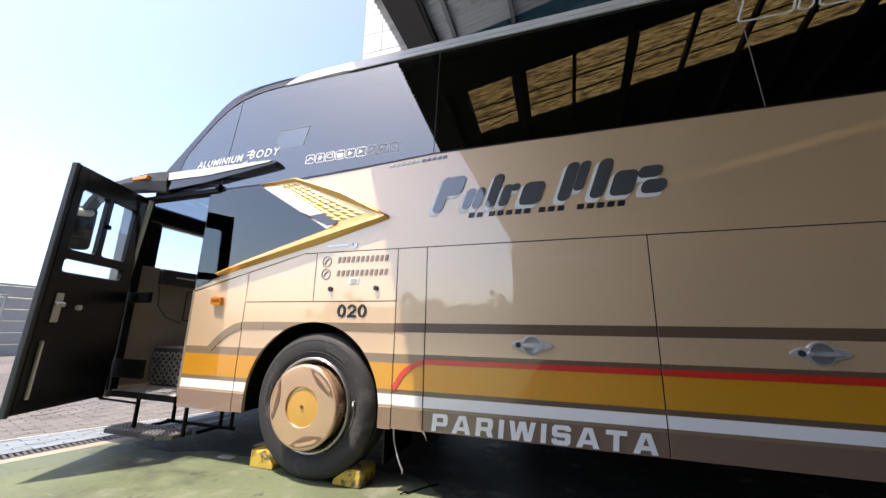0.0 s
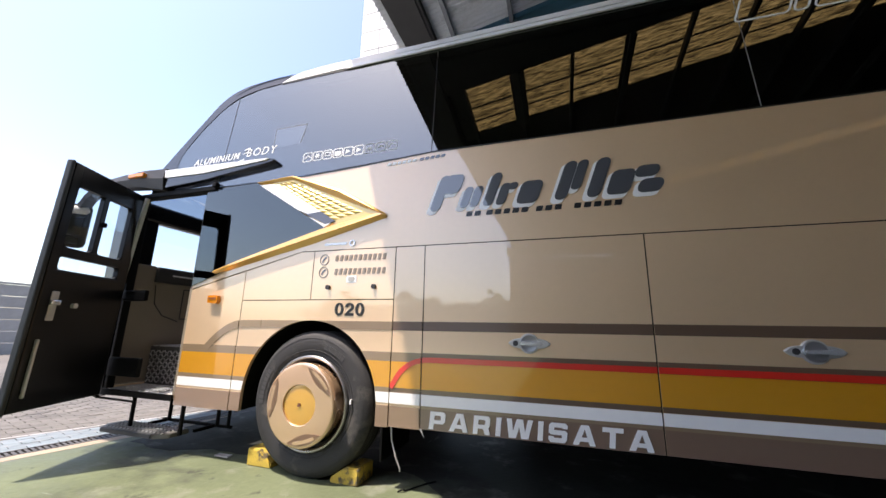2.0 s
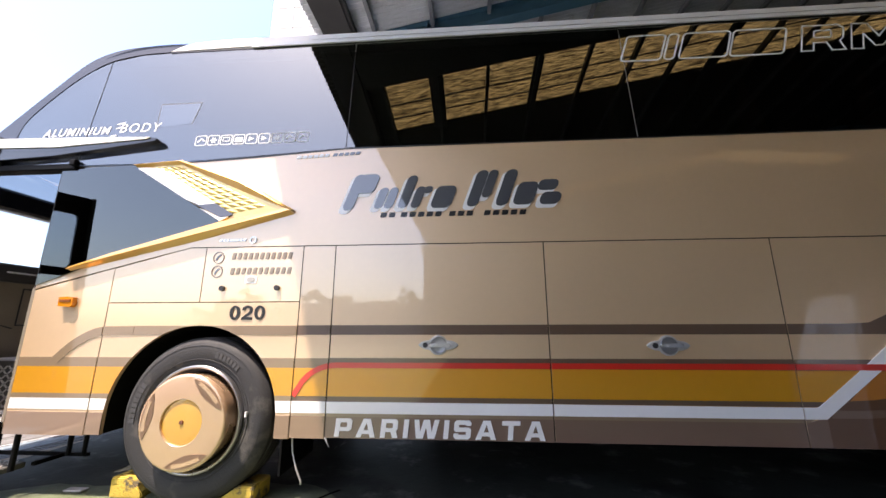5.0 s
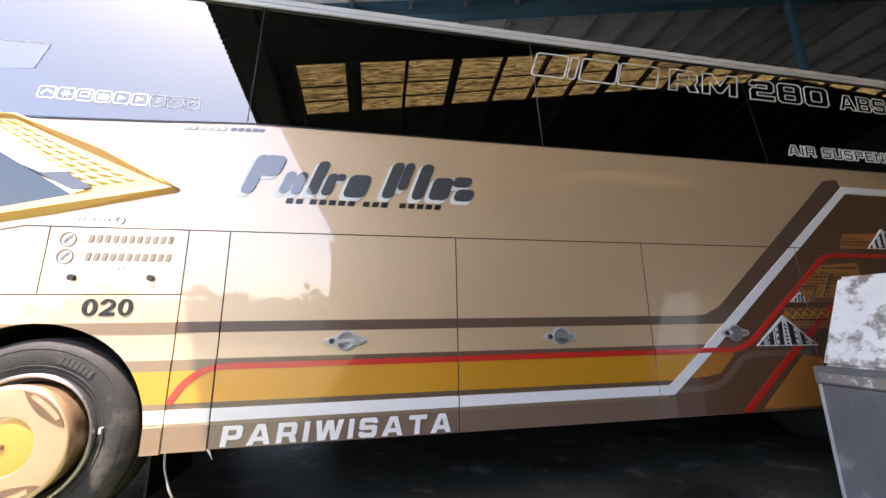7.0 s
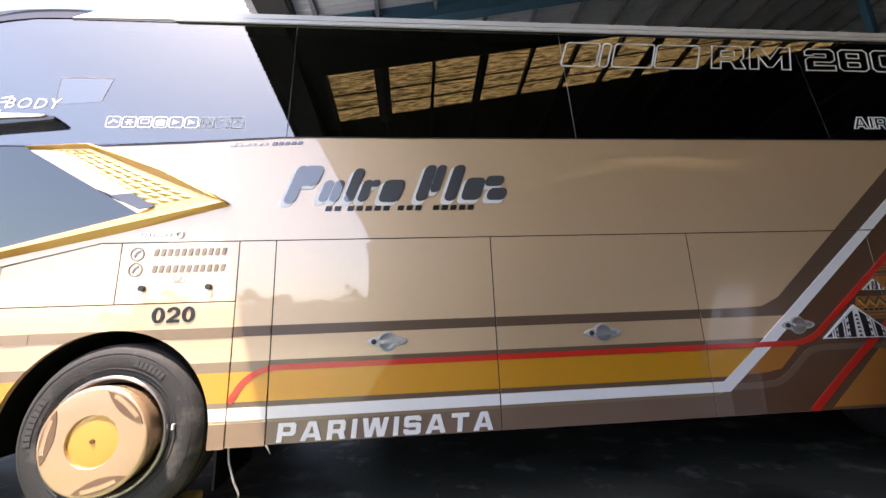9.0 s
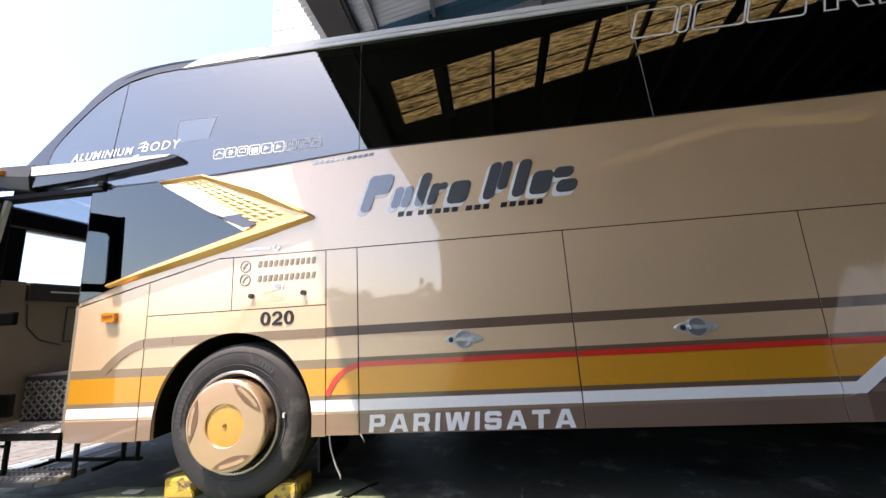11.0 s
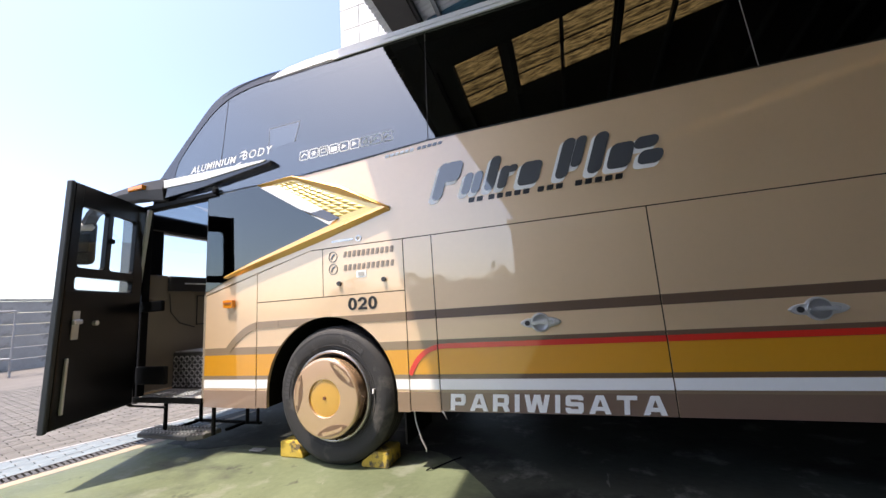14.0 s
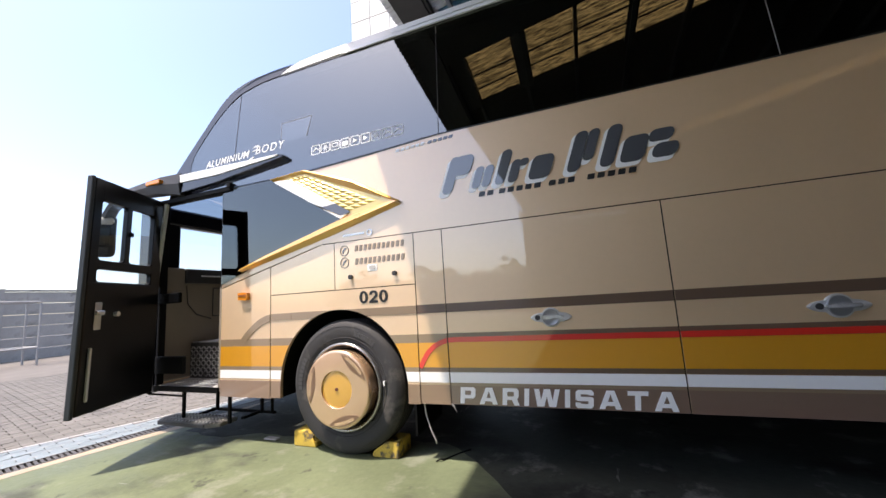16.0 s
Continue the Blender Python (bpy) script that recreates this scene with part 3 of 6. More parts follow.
for i in range(215):
    ob = new("bar", bar_mesh)
    ob.parent = drain
    x, y = by_drain(-3.6 + i * 0.039, 0.09)
    ob.matrix_parent_inverse = world_of(drain).inverted()
    ob.matrix_basis = Matrix.Translation((x, y, 0.0)) @ turn

# pavers: a blue-painted course beyond the drain, then grey ones
ground_strip("paving_bed", -14, 12, 0.18, 14.5, -0.3, -0.022, BEDDING, "sandy bed between grey paving blocks", "ground")


def blue_width(along):
    return max(0.22, 0.58 - 0.165 * (along + 0.6))


bm = bmesh.new()
line = [(by_drain(a, 0.18 + blue_width(a)), by_drain(a, 0.18 + blue_width(a) + 0.03)) for a in np.linspace(-6, 4, 21)]
vs = [(bm.verts.new((*a, 0.003)), bm.verts.new((*b, 0.003))) for a, b in line]
for (a, b), (c, d) in zip(vs, vs[1:]):
    bm.faces.new((a, b, d, c))
solid("trim_kerb_line", bm, KERBLINE, "pale line beside the blue paving", "marking", kind="structure")

# ---------------------------------------------------------------- perimeter wall and far building
wall = thing("wall_perimeter", (-18.3, 5, -0.06), "grey precast concrete panel wall round the yard", "wall", kind="structure")
post_mesh = mesh_of("post", box(-0.09, 0.09, -0.09, 0.09, 0, 2.5, bevel=0.012), CONCRETE)
panel_mesh = mesh_of("panel", box(-0.03, 0.03, -1.105, 1.105, 0.008, 0.392, bevel=0.01), CONCRETE)
coping_mesh = mesh_of("coping", box(-0.07, 0.07, -1.2, 1.2, 0, 0.07, bevel=0.012), CONCRETE)


def shared(name, me, parent, m):
    ob = new(name, me)
    ob.parent = parent
    ob.matrix_parent_inverse = world_of(parent).inverted()
    ob.matrix_basis = m
    return ob


for i in range(16):
    y = -13 + i * 2.4
    shared("post", post_mesh, wall, Matrix.Translation((-18.3, y, -0.06)))
    shared("coping", coping_mesh, wall, Matrix.Translation((-18.3, y + 1.2, 2.35)))
    for j in range(6):
        shared("panel", panel_mesh, wall, Matrix.Translation((-18.3, y + 1.2, -0.06 + 0.4 * j)))
wall = thing("wall_behind", (0, -24, -0.06), "grey concrete wall on the far side of the yard", "wall", kind="structure")
part("panel", box(-18.2, 20, -24.1, -24, -0.06, 2.9), CONCRETE, wall)
part("panel", box(-18.2, 26, 40, 40.1, -0.06, 2.5), CONCRETE, wall)

LEAF = mat("dull_green_foliage", (0.055, 0.075, 0.03), 0.8, var=0.4, scale=2.0, random=0.3)
rnd = random.Random(3)
bm = bmesh.new()
for k in range(260):
    x = rnd.uniform(-24, 2)
    crown = 3.2 + 0.7 * math.sin(x * 0.9) + 0.5 * math.sin(x * 2.3 + 1)
    z = crown - 1.9 * rnd.random() ** 1.6
    m = Matrix.Translation((x, -28 + rnd.uniform(-1.2, 1.2), z)) @ Matrix.Rotation(rnd.uniform(0, 3), 4, "Z") @ Matrix.Diagonal((rnd.uniform(0.25, 0.6), rnd.uniform(0.25, 0.6), rnd.uniform(0.18, 0.4), 1))
    bmesh.ops.create_icosphere(bm, subdivisions=1, radius=1.0, matrix=m)
solid("far_trees", bm, LEAF, "row of distant green tree crowns behind the yard wall", "trees", kind="stuff")

tower = thing("tower_building", (-8, 14, -0.06), "tall white clad building behind the shed", "building")
part("wall", box(-9.45, -5.0, 12.0, 16.0, -0.06, 24), CONCRETE, tower)
for i in range(20):
    for j in range(4):
        part("panel", box(-9.44 + j * 1.11, -9.44 + j * 1.11 + 1.06, 11.975, 12.0, 0.2 + i * 1.18, 0.2 + i * 1.18 + 1.125), TOWER, tower)
part("lamp", add_bar(bmesh.new(), (-6.98, 11.9, 11.2), (-6.98, 11.6, 11.2), 0.12, 12), WHITE, tower, "white round wall lamp")

rack = thing("pipe_stand", (-15.2, 2.7, -0.06), "grey pipe stand in the yard by the wall", "stand")
for x, y in ((-15.2, 1.6), (-15.2, 3.6), (-16.0, 1.6), (-16.0, 3.6)):
    part("leg", add_bar(bmesh.new(), (x, y, -0.06), (x, y, 1.85), 0.03), PIPE, rack)
for z in (0.5, 1.85):
    for x in (-15.2, -16.0):
        part("rail", add_bar(bmesh.new(), (x, 1.6, z), (x, 3.6, z), 0.03), PIPE, rack)
    for y in (1.6, 3.6):
        part("cross_bar", add_bar(bmesh.new(), (-15.2, y, z), (-16.0, y, z), 0.03), PIPE, rack)

# ---------------------------------------------------------------- shed
EAVE_X, EAVE_Z, RIDGE_X, PITCH, FAR_PITCH = -2.30, 5.75, 11.6, 0.214, 0.075
SHED_Y0, SHED_Y1 = -18.0, 9.0


def roof_z(x):
    return EAVE_Z + PITCH * (min(x, RIDGE_X) - EAVE_X) - FAR_PITCH * max(0.0, x - RIDGE_X)


def roof_sheets(y0, y1, wave=0.085, depth=0.030, xs=(EAVE_X, 0.0, 3.4, RIDGE_X, 13.0, 2 * RIDGE_X - EAVE_X)):
    """Corrugated sheeting over both slopes."""
    bm = bmesh.new()
    n = round((y1 - y0) / (wave / 4))
    rows = []
    for x in xs:
        ys = [y0 + (y1 - y0) * i / n for i in range(n + 1)]
        rows.append([bm.verts.new((x, y, roof_z(x) + depth * math.sin(2 * math.pi * y / wave))) for y in ys])
    for a, b in zip(rows, rows[1:]):
        for i in range(n):
            bm.faces.new((a[i], a[i + 1], b[i + 1], b[i]))
    return bm


ceiling = thing("ceiling", (3, -3, 5.75), "corrugated grey sheet roof over blue steel frames", "roof", kind="structure")
# sheets and purlins beyond y = -1.30 take the lit tone, others the shaded
part("roof_sheet", roof_sheets(SHED_Y0, -13.9), SHADESHEET, ceiling)
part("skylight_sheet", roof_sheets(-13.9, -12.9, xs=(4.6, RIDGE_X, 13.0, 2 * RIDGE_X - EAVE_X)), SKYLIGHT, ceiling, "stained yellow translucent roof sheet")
part("roof_sheet", roof_sheets(-13.9, -12.9, xs=(EAVE_X, 4.6)), SHADESHEET, ceiling)
part("roof_sheet", roof_sheets(-12.9, -3.70), SHADESHEET, ceiling)
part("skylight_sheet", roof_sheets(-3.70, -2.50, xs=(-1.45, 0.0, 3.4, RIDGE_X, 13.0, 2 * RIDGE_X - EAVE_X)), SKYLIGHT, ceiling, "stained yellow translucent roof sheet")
part("roof_sheet", roof_sheets(-3.70, -2.50, xs=(EAVE_X, -1.45)), SHADESHEET, ceiling)
part("roof_sheet", roof_sheets(-2.50, -1.30), SHADESHEET, ceiling)
part("roof_sheet", roof_sheets(-1.30, SHED_Y1), LITSHEET, ceiling, "blue-grey corrugated sheets, coloured paler as the lit part")
purlins = [EAVE_X + 0.20] + [EAVE_X + 0.92 + 0.94 * i for i in range(19)]
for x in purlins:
    part("purlin", box(x - 0.03, x + 0.03, SHED_Y0, -1.30, roof_z(x) - 0.15, roof_z(x) - 0.032), SHADEPURLIN, ceiling)
    part("purlin", box(x - 0.03, x + 0.03, -1.30, SHED_Y1, roof_z(x) - 0.12, roof_z(x) - 0.032), LITPURLIN, ceiling)
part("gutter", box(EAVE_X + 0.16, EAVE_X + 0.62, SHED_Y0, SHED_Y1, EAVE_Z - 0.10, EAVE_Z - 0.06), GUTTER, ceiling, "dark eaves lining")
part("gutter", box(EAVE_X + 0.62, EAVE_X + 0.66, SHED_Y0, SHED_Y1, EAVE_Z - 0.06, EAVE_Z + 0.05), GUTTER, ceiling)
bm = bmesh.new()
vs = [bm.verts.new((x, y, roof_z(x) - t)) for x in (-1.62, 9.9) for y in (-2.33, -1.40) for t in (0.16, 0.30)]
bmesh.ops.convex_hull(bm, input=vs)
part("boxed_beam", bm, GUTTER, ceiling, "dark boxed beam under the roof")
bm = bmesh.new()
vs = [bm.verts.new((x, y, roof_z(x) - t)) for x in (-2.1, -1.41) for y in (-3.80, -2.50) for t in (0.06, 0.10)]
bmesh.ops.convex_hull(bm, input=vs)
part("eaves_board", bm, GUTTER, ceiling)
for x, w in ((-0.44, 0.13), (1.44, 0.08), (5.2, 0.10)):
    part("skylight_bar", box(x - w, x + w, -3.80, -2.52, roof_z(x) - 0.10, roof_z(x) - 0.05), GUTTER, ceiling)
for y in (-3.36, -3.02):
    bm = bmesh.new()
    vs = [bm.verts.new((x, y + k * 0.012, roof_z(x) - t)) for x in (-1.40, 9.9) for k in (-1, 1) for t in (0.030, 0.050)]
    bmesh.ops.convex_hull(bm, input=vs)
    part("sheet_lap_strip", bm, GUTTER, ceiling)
FRAMES_Y = (-11.6, -7.4, -1.95, 2.62, 8.0)
for fy in FRAMES_Y:
    for xa, xb in ((EAVE_X + 0.7, RIDGE_X), (RIDGE_X, 2 * RIDGE_X - EAVE_X - 0.7)):
        if fy == -1.95 and xa < 0:
            continue
        bm = bmesh.new()
        za, zb = roof_z(xa) - 0.032, roof_z(xb) - 0.032
        for w, t0, t1 in ((0.09, 0.0, 0.012), (0.006, 0.012, 0.27), (0.09, 0.27, 0.285)):
            vs = [bm.verts.new((x, fy + s * w, z - t)) for x, z in ((xa, za), (xb, zb)) for s in (-1, 1) for t in (t0, t1)]
            bmesh.ops.convex_hull(bm, input=vs)
        part("rafter", bm, BLUESTEEL, ceiling)
for cx, cy in ((-0.45, 2.62), (8.55, 2.62), (14.0, -1.95), (14.0, -7.4), (14.0, 8.0)):
    col = thing("steel_column", (cx, cy, 0), "blue painted steel H-section column of the shed", "column", "shed columns")
    w = 0.05 if cx == 8.55 else 0.08
    part("web", box(cx - w, cx + w, cy - 0.006, cy + 0.006, 0.0, roof_z(cx) - 0.035), BLUESTEEL, col)
    for s in (-1, 1):
        part("flange", box(cx - w * s - 0.006, cx - w * s + 0.006, cy - w - 0.005, cy + w + 0.005, 0.0, roof_z(cx) - 0.035), BLUESTEEL, col)
# two unseen walls, added to close the shed and hold back daylight
solid("wall_shed_back", box(-1.25, 16.4, 7.0, 7.15, 0, 9.2), SHEDWALL, "dim plain wall closing the shed, out of view", "wall", kind="structure")
solid("wall_shed_end", box(16.4, 16.55, -18.0, 9.2, 0, 9.2), SHEDWALL, "dim plain wall closing the shed, out of view", "wall", kind="structure")
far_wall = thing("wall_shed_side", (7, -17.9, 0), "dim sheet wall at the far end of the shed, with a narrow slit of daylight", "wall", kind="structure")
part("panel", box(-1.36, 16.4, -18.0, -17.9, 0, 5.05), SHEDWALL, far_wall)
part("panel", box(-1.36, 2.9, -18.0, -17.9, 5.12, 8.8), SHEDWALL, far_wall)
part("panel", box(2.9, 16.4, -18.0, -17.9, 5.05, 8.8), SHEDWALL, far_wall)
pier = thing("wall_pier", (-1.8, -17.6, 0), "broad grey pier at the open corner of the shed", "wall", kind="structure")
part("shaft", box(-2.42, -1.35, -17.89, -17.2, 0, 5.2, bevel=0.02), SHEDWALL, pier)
part("capital", box(-2.58, -1.25, -17.895, -17.1, 5.2, 5.55, bevel=0.03), SHEDWALL, pier)

# ---------------------------------------------------------------- bus
bus = thing("bus", (1.9, 1.25, 0.0), "champagne tour bus with amber and white stripes, front door open", "bus")
WHEEL_X, TYRE_Z = -1.775, 0.529
ARCH_X, ARCH_Z, ARCH_R = -1.81, 0.53, 0.612


def arch_half(z):
    return math.sqrt(max(0.0, ARCH_R ** 2 - max(0.0, z - ARCH_Z) ** 2)) if z < ARCH_Z + ARCH_R else 0.0


def arch_heights(z0, z1, n=20):
    """Heights between two levels, closer together where the arch bends most."""
    top = ARCH_Z + ARCH_R
    a0 = math.asin(min(1, max(0.0, (z0 - ARCH_Z) / ARCH_R)))
    a1 = math.asin(min(1, max(0.0, (z1 - ARCH_Z) / ARCH_R)))
    zs = [ARCH_Z + ARCH_R * math.sin(a0 + (a1 - a0) * i / n) for i in range(n + 1)]
    if z0 < ARCH_Z:
        zs = [z0] + (zs if z1 > ARCH_Z else [z1])
    return [min(z, z1, top) for z in zs]


def beside_arch(x0, x1, z0, z1):
    """The band between two heights, left and right of the wheel arch."""
    if z0 >= ARCH_Z + ARCH_R:
        return [[(x0, z0), (x1, z0), (x1, z1), (x0, z1)]]
    zs = arch_heights(z0, z1)
    edge_l = [(ARCH_X - arch_half(z), z) for z in zs]
    edge_r = [(ARCH_X + arch_half(z), z) for z in zs]
    if z1 > ARCH_Z + ARCH_R:
        return [[(x0, z0)] + edge_l + edge_r[::-1][1:] + [(x1, z0), (x1, z1), (x0, z1)]]
    return [[(x0, z0)] + edge_l + [(x0, z1)], edge_r[:1] + [(x1, z0), (x1, z1)] + edge_r[::-1][:-1]]


GAP = 0.0036
BODY_LOW, DOOR_TOP = 0.430, 1.706
WAIST = [(-3.14, 2.394), (-2.4, 2.390), (-2.05, 2.396), (-1.476, 2.424), (-0.83, 2.466), (-0.3, 2.468), (8.3, 2.470)]
FRONT_LINE = [(-3.145, 1.405), (-2.79, 1.497), (-1.964, DOOR_TOP)]


def front_top(x):
    for (xa, za), (xb, zb) in zip(FRONT_LINE, FRONT_LINE[1:]):
        if x <= xb:
            return za + (zb - za) * (x - xa) / (xb - xa)
    return DOOR_TOP


PANELS = [  # name, x0, x1, z0, z1
    ("front_panel", -3.145, -2.536, 0.412, 1.56),
    ("fender", -2.536, -1.097, 0.418, 1.304),
    ("service_panel", -2.536, -1.838, 1.304, DOOR_TOP),
    ("service_hatch", -1.838, -1.097, 1.304, DOOR_TOP),
    ("narrow_panel", -1.097, -0.859, 0.424, DOOR_TOP),
    ("luggage_door", -0.859, 0.609, BODY_LOW, DOOR_TOP),
    ("luggage_door", 0.609, 2.084, BODY_LOW, DOOR_TOP),
    ("luggage_door", 2.084, 3.555, BODY_LOW, DOOR_TOP),
    ("rear_panel", 3.555, 8.3, 0.46, DOOR_TOP),
]
panel_obs = []
for name, x0, x1, z0, z1 in PANELS:
    if name == "front_panel":
        pts = [(x0 + 0.03, z0), (x1 - GAP, z0), (x1 - GAP, front_top(x1)), (-2.79, front_top(-2.79)), (x0, front_top(x0)), (x0, z0 + 0.03)]
        pts = [(x, z - (GAP if z > 1 else 0)) for x, z in pts]
    elif name == "fender":
        pts = beside_arch(x0 + GAP, x1 - GAP, z0, z1 - GAP)[0]
    elif name == "service_panel":
        pts = [(x0 + GAP, z0 + GAP), (x1 - GAP, z0 + GAP), (x1 - GAP, z1 - GAP), (-1.964, z1 - GAP), (x0 + GAP, front_top(x0) - GAP)]
    else:
        pts = [(x0 + GAP, z0 + (GAP if z0 > 1 else 0)), (x1 - GAP, z0 + (GAP if z0 > 1 else 0)), (x1 - GAP, z1 - GAP), (x0 + GAP, z1 - GAP)]
    if name == "rear_panel":
        pts = [(x0 + GAP, z0), (3.60, z0)] + [(4.155 + 0.56 * math.cos(a), 0.53 + 0.56 * math.sin(a)) for a in np.linspace(math.pi, 0, 17)] + [(4.715, z0), (x1, z0), (x1, z1 - GAP), (x0 + GAP, z1 - GAP)]
    ob = part(name, slab(pts, 0.0, -0.024), CHAMPAGNE, bus)
    panel_obs.append((name, ob, x0 + GAP, x1 - GAP, z0, z1 - GAP))
upper = part("upper_panel", slab([(-1.964, DOOR_TOP + GAP), (8.3, DOOR_TOP + GAP), (8.3, 2.466)] + WAIST[::-1][1:5] + [(-2.40, 2.388), (-3.145, 2.392), (-3.145, 1.413), (-2.79, 1.505)], 0.0, -0.024), CHAMPAGNE, bus)
panel_obs.append(("upper_panel", upper, -3.145, 8.3, DOOR_TOP + GAP, 2.462))
tagged(panel_obs[1][1], "champagne front wheel fender with an arched opening")


def decal(name, material, polys, level=1, names=None, label=""):
    """A painted shape, cut at the joints between the panels."""
    for pname, ob, x0, x1, z0, z1 in panel_obs:
        if names and pname not in names:
            continue
        bm = bmesh.new()
        for poly in polys:
            c = clip(poly, x0 + 0.001, x1 - 0.001, z0 + 0.001, z1 - 0.001)
            if c:
                add_slab(bm, c, 0.0012 + 0.0022 * level, -0.004)
        if len(bm.faces):
            part(name, bm, material, ob, label)
        else:
            bm.free()


FR = ("front_panel", "fender")
LO = ("narrow_panel", "luggage_door", "rear_panel")
ALLLOW = FR + LO
# umber field behind the raised white line, and the dark band along it
field = [(2.20, 0.43), (2.20, 0.585), (2.56, 0.875), (4.26, 2.22), (8.3, 2.22), (8.3, 0.43)]
decal("field", FIELD, [field], 0, LO + ("upper_panel",))
decal("brown_band", BROWN, [[(2.42, 1.147), (2.57, 1.154), (2.71, 1.215), (4.04, 2.335), (4.2, 2.36), (4.24, 2.25), (2.745, 1.083), (2.42, 1.083)]], 0, LO + ("upper_panel",))
decal("brown_ribbon", SKIRT, [ribbon([(2.24, 0.615), (2.44, 0.617)] + curve_between((2.56, 0.625), (2.62, 0.64), (2.70, 0.70)) + curve_between((2.84, 0.815), (2.90, 0.845), (3.0, 0.85)) + [(3.5, 0.85)], 0.042)], 1, ("luggage_door",))
# upper brown stripe with the curl ahead of the wheel
curl = curve_between((-2.86, 0.905), (-2.67, 1.105), (-2.50, 1.106)) + [(-2.3, 1.108)]
decal("stripe", BROWN, [ribbon([(-2.30, 1.108), (2.44, 1.115)], 0.064)], 1, LO)
for poly in beside_arch(-2.30, -1.09, 1.076, 1.140):
    decal("stripe", TAN, [poly], 1, FR)
decal("stripe", TAN, [ribbon(curl, 0.062)], 2, FR)
# middle brown stripe, amber, thin brown, white, skirt
for z0, z1, m, n in ((0.861, 0.924, TAN, "stripe"), (0.683, 0.861, YELLOW, "amber_stripe"), (0.650, 0.683, TAN, "stripe"), (0.578, 0.650, WHITE, "white_stripe"), (0.412, 0.560, TANSKIRT, "skirt")):
    decal(n, m, [[(-3.145, z0), (-2.5, z0), (-2.5, z1), (-3.145, z1)]], 1, ("front_panel",))
    for poly in beside_arch(-2.536, -1.09, z0, z1):
        decal(n, m, [poly], 1, ("fender",))
decal("stripe", TAN, [[(-1.1, 0.861), (-0.85, 0.861), (-0.85, 0.924), (-1.1, 0.924)]], 1, ("narrow_panel",))
decal("skirt", TANSKIRT, [[(-1.1, 0.40), (-0.85, 0.40), (-0.85, 0.560), (-1.1, 0.560)]], 1, ("narrow_panel",))
decal("stripe", BROWN, [[(-0.86, 0.861), (2.52, 0.866), (2.62, 0.932), (-0.86, 0.926)]], 1, ("luggage_door",))
decal("amber_stripe", YELLOW, [[(-1.1, 0.683), (2.28, 0.686), (2.52, 0.866), (-1.1, 0.861)]], 2, ("narrow_panel", "luggage_door"))
decal("amber_stripe", ORANGE, [[(2.50, 0.70), (2.62, 0.72), (2.78, 0.86), (2.72, 0.87), (2.56, 0.865), (2.46, 0.79), (2.36, 0.692)]], 1, ("luggage_door",))
decal("stripe", BROWN, [[(-1.1, 0.650), (2.24, 0.655), (2.28, 0.686), (-1.1, 0.683)]], 1, ("narrow_panel", "luggage_door"))
decal("stripe", TAN, [[(-0.86, 0.558), (2.10, 0.566), (2.14, 0.585), (-0.86, 0.578)]], 1, ("luggage_door",))
decal("skirt", SKIRT, [[(-0.86, 0.42), (2.21, 0.42), (2.21, 0.60), (2.10, 0.566), (-0.86, 0.558)]], 1, ("luggage_door",))
decal("white_stripe", WHITE, [[(-1.1, 0.578), (2.205, 0.588), (2.57, 0.868), (4.262, 2.228), (8.3, 2.218), (8.3, 2.276), (4.236, 2.290), (2.50, 0.905), (2.168, 0.652), (-1.1, 0.650)]], 3, LO + ("upper_panel",))
red = [(-1.086, 0.683)] + curve_between((-1.03, 0.775), (-0.945, 0.878), (-0.80, 0.880)) + [(-0.4, 0.880), (2.0, 0.886)] + curve_between((2.74, 0.888), (2.90, 0.89), (3.02, 1.0)) + curve_between((3.78, 1.585), (3.86, 1.645), (3.98, 1.648)) + [(8.2, 1.640)]
decal("red_stripe", RED, [ribbon(red, 0.036)], 4, LO)
decal("red_stripe", RED, [ribbon([(2.79, 0.43), (3.13, 0.70), (3.80, 1.20), (4.6, 1.22)], 0.05)], 2, LO)
decal("orange_field", ORANGE, [[(2.95, 0.45), (3.6, 0.45), (3.6, 0.80), (3.42, 0.83)]], 1, LO)
ORE = [[(3.335, 1.200), (3.80, 1.199), (3.80, 1.035), (3.41, 1.035), (3.30, 1.115)], [(3.372, 1.250), (3.79, 1.555), (4.2, 1.585), (4.2, 1.250)]]
for poly in ORE:
    decal("orange_field", ORANGE, [poly], 1, LO)
decal("orange_field", ORANGE, [[(4.05, 1.71), (4.12, 1.84), (4.6, 1.86), (5.0, 1.86), (5.0, 1.71)]], 1, ("upper_panel",))


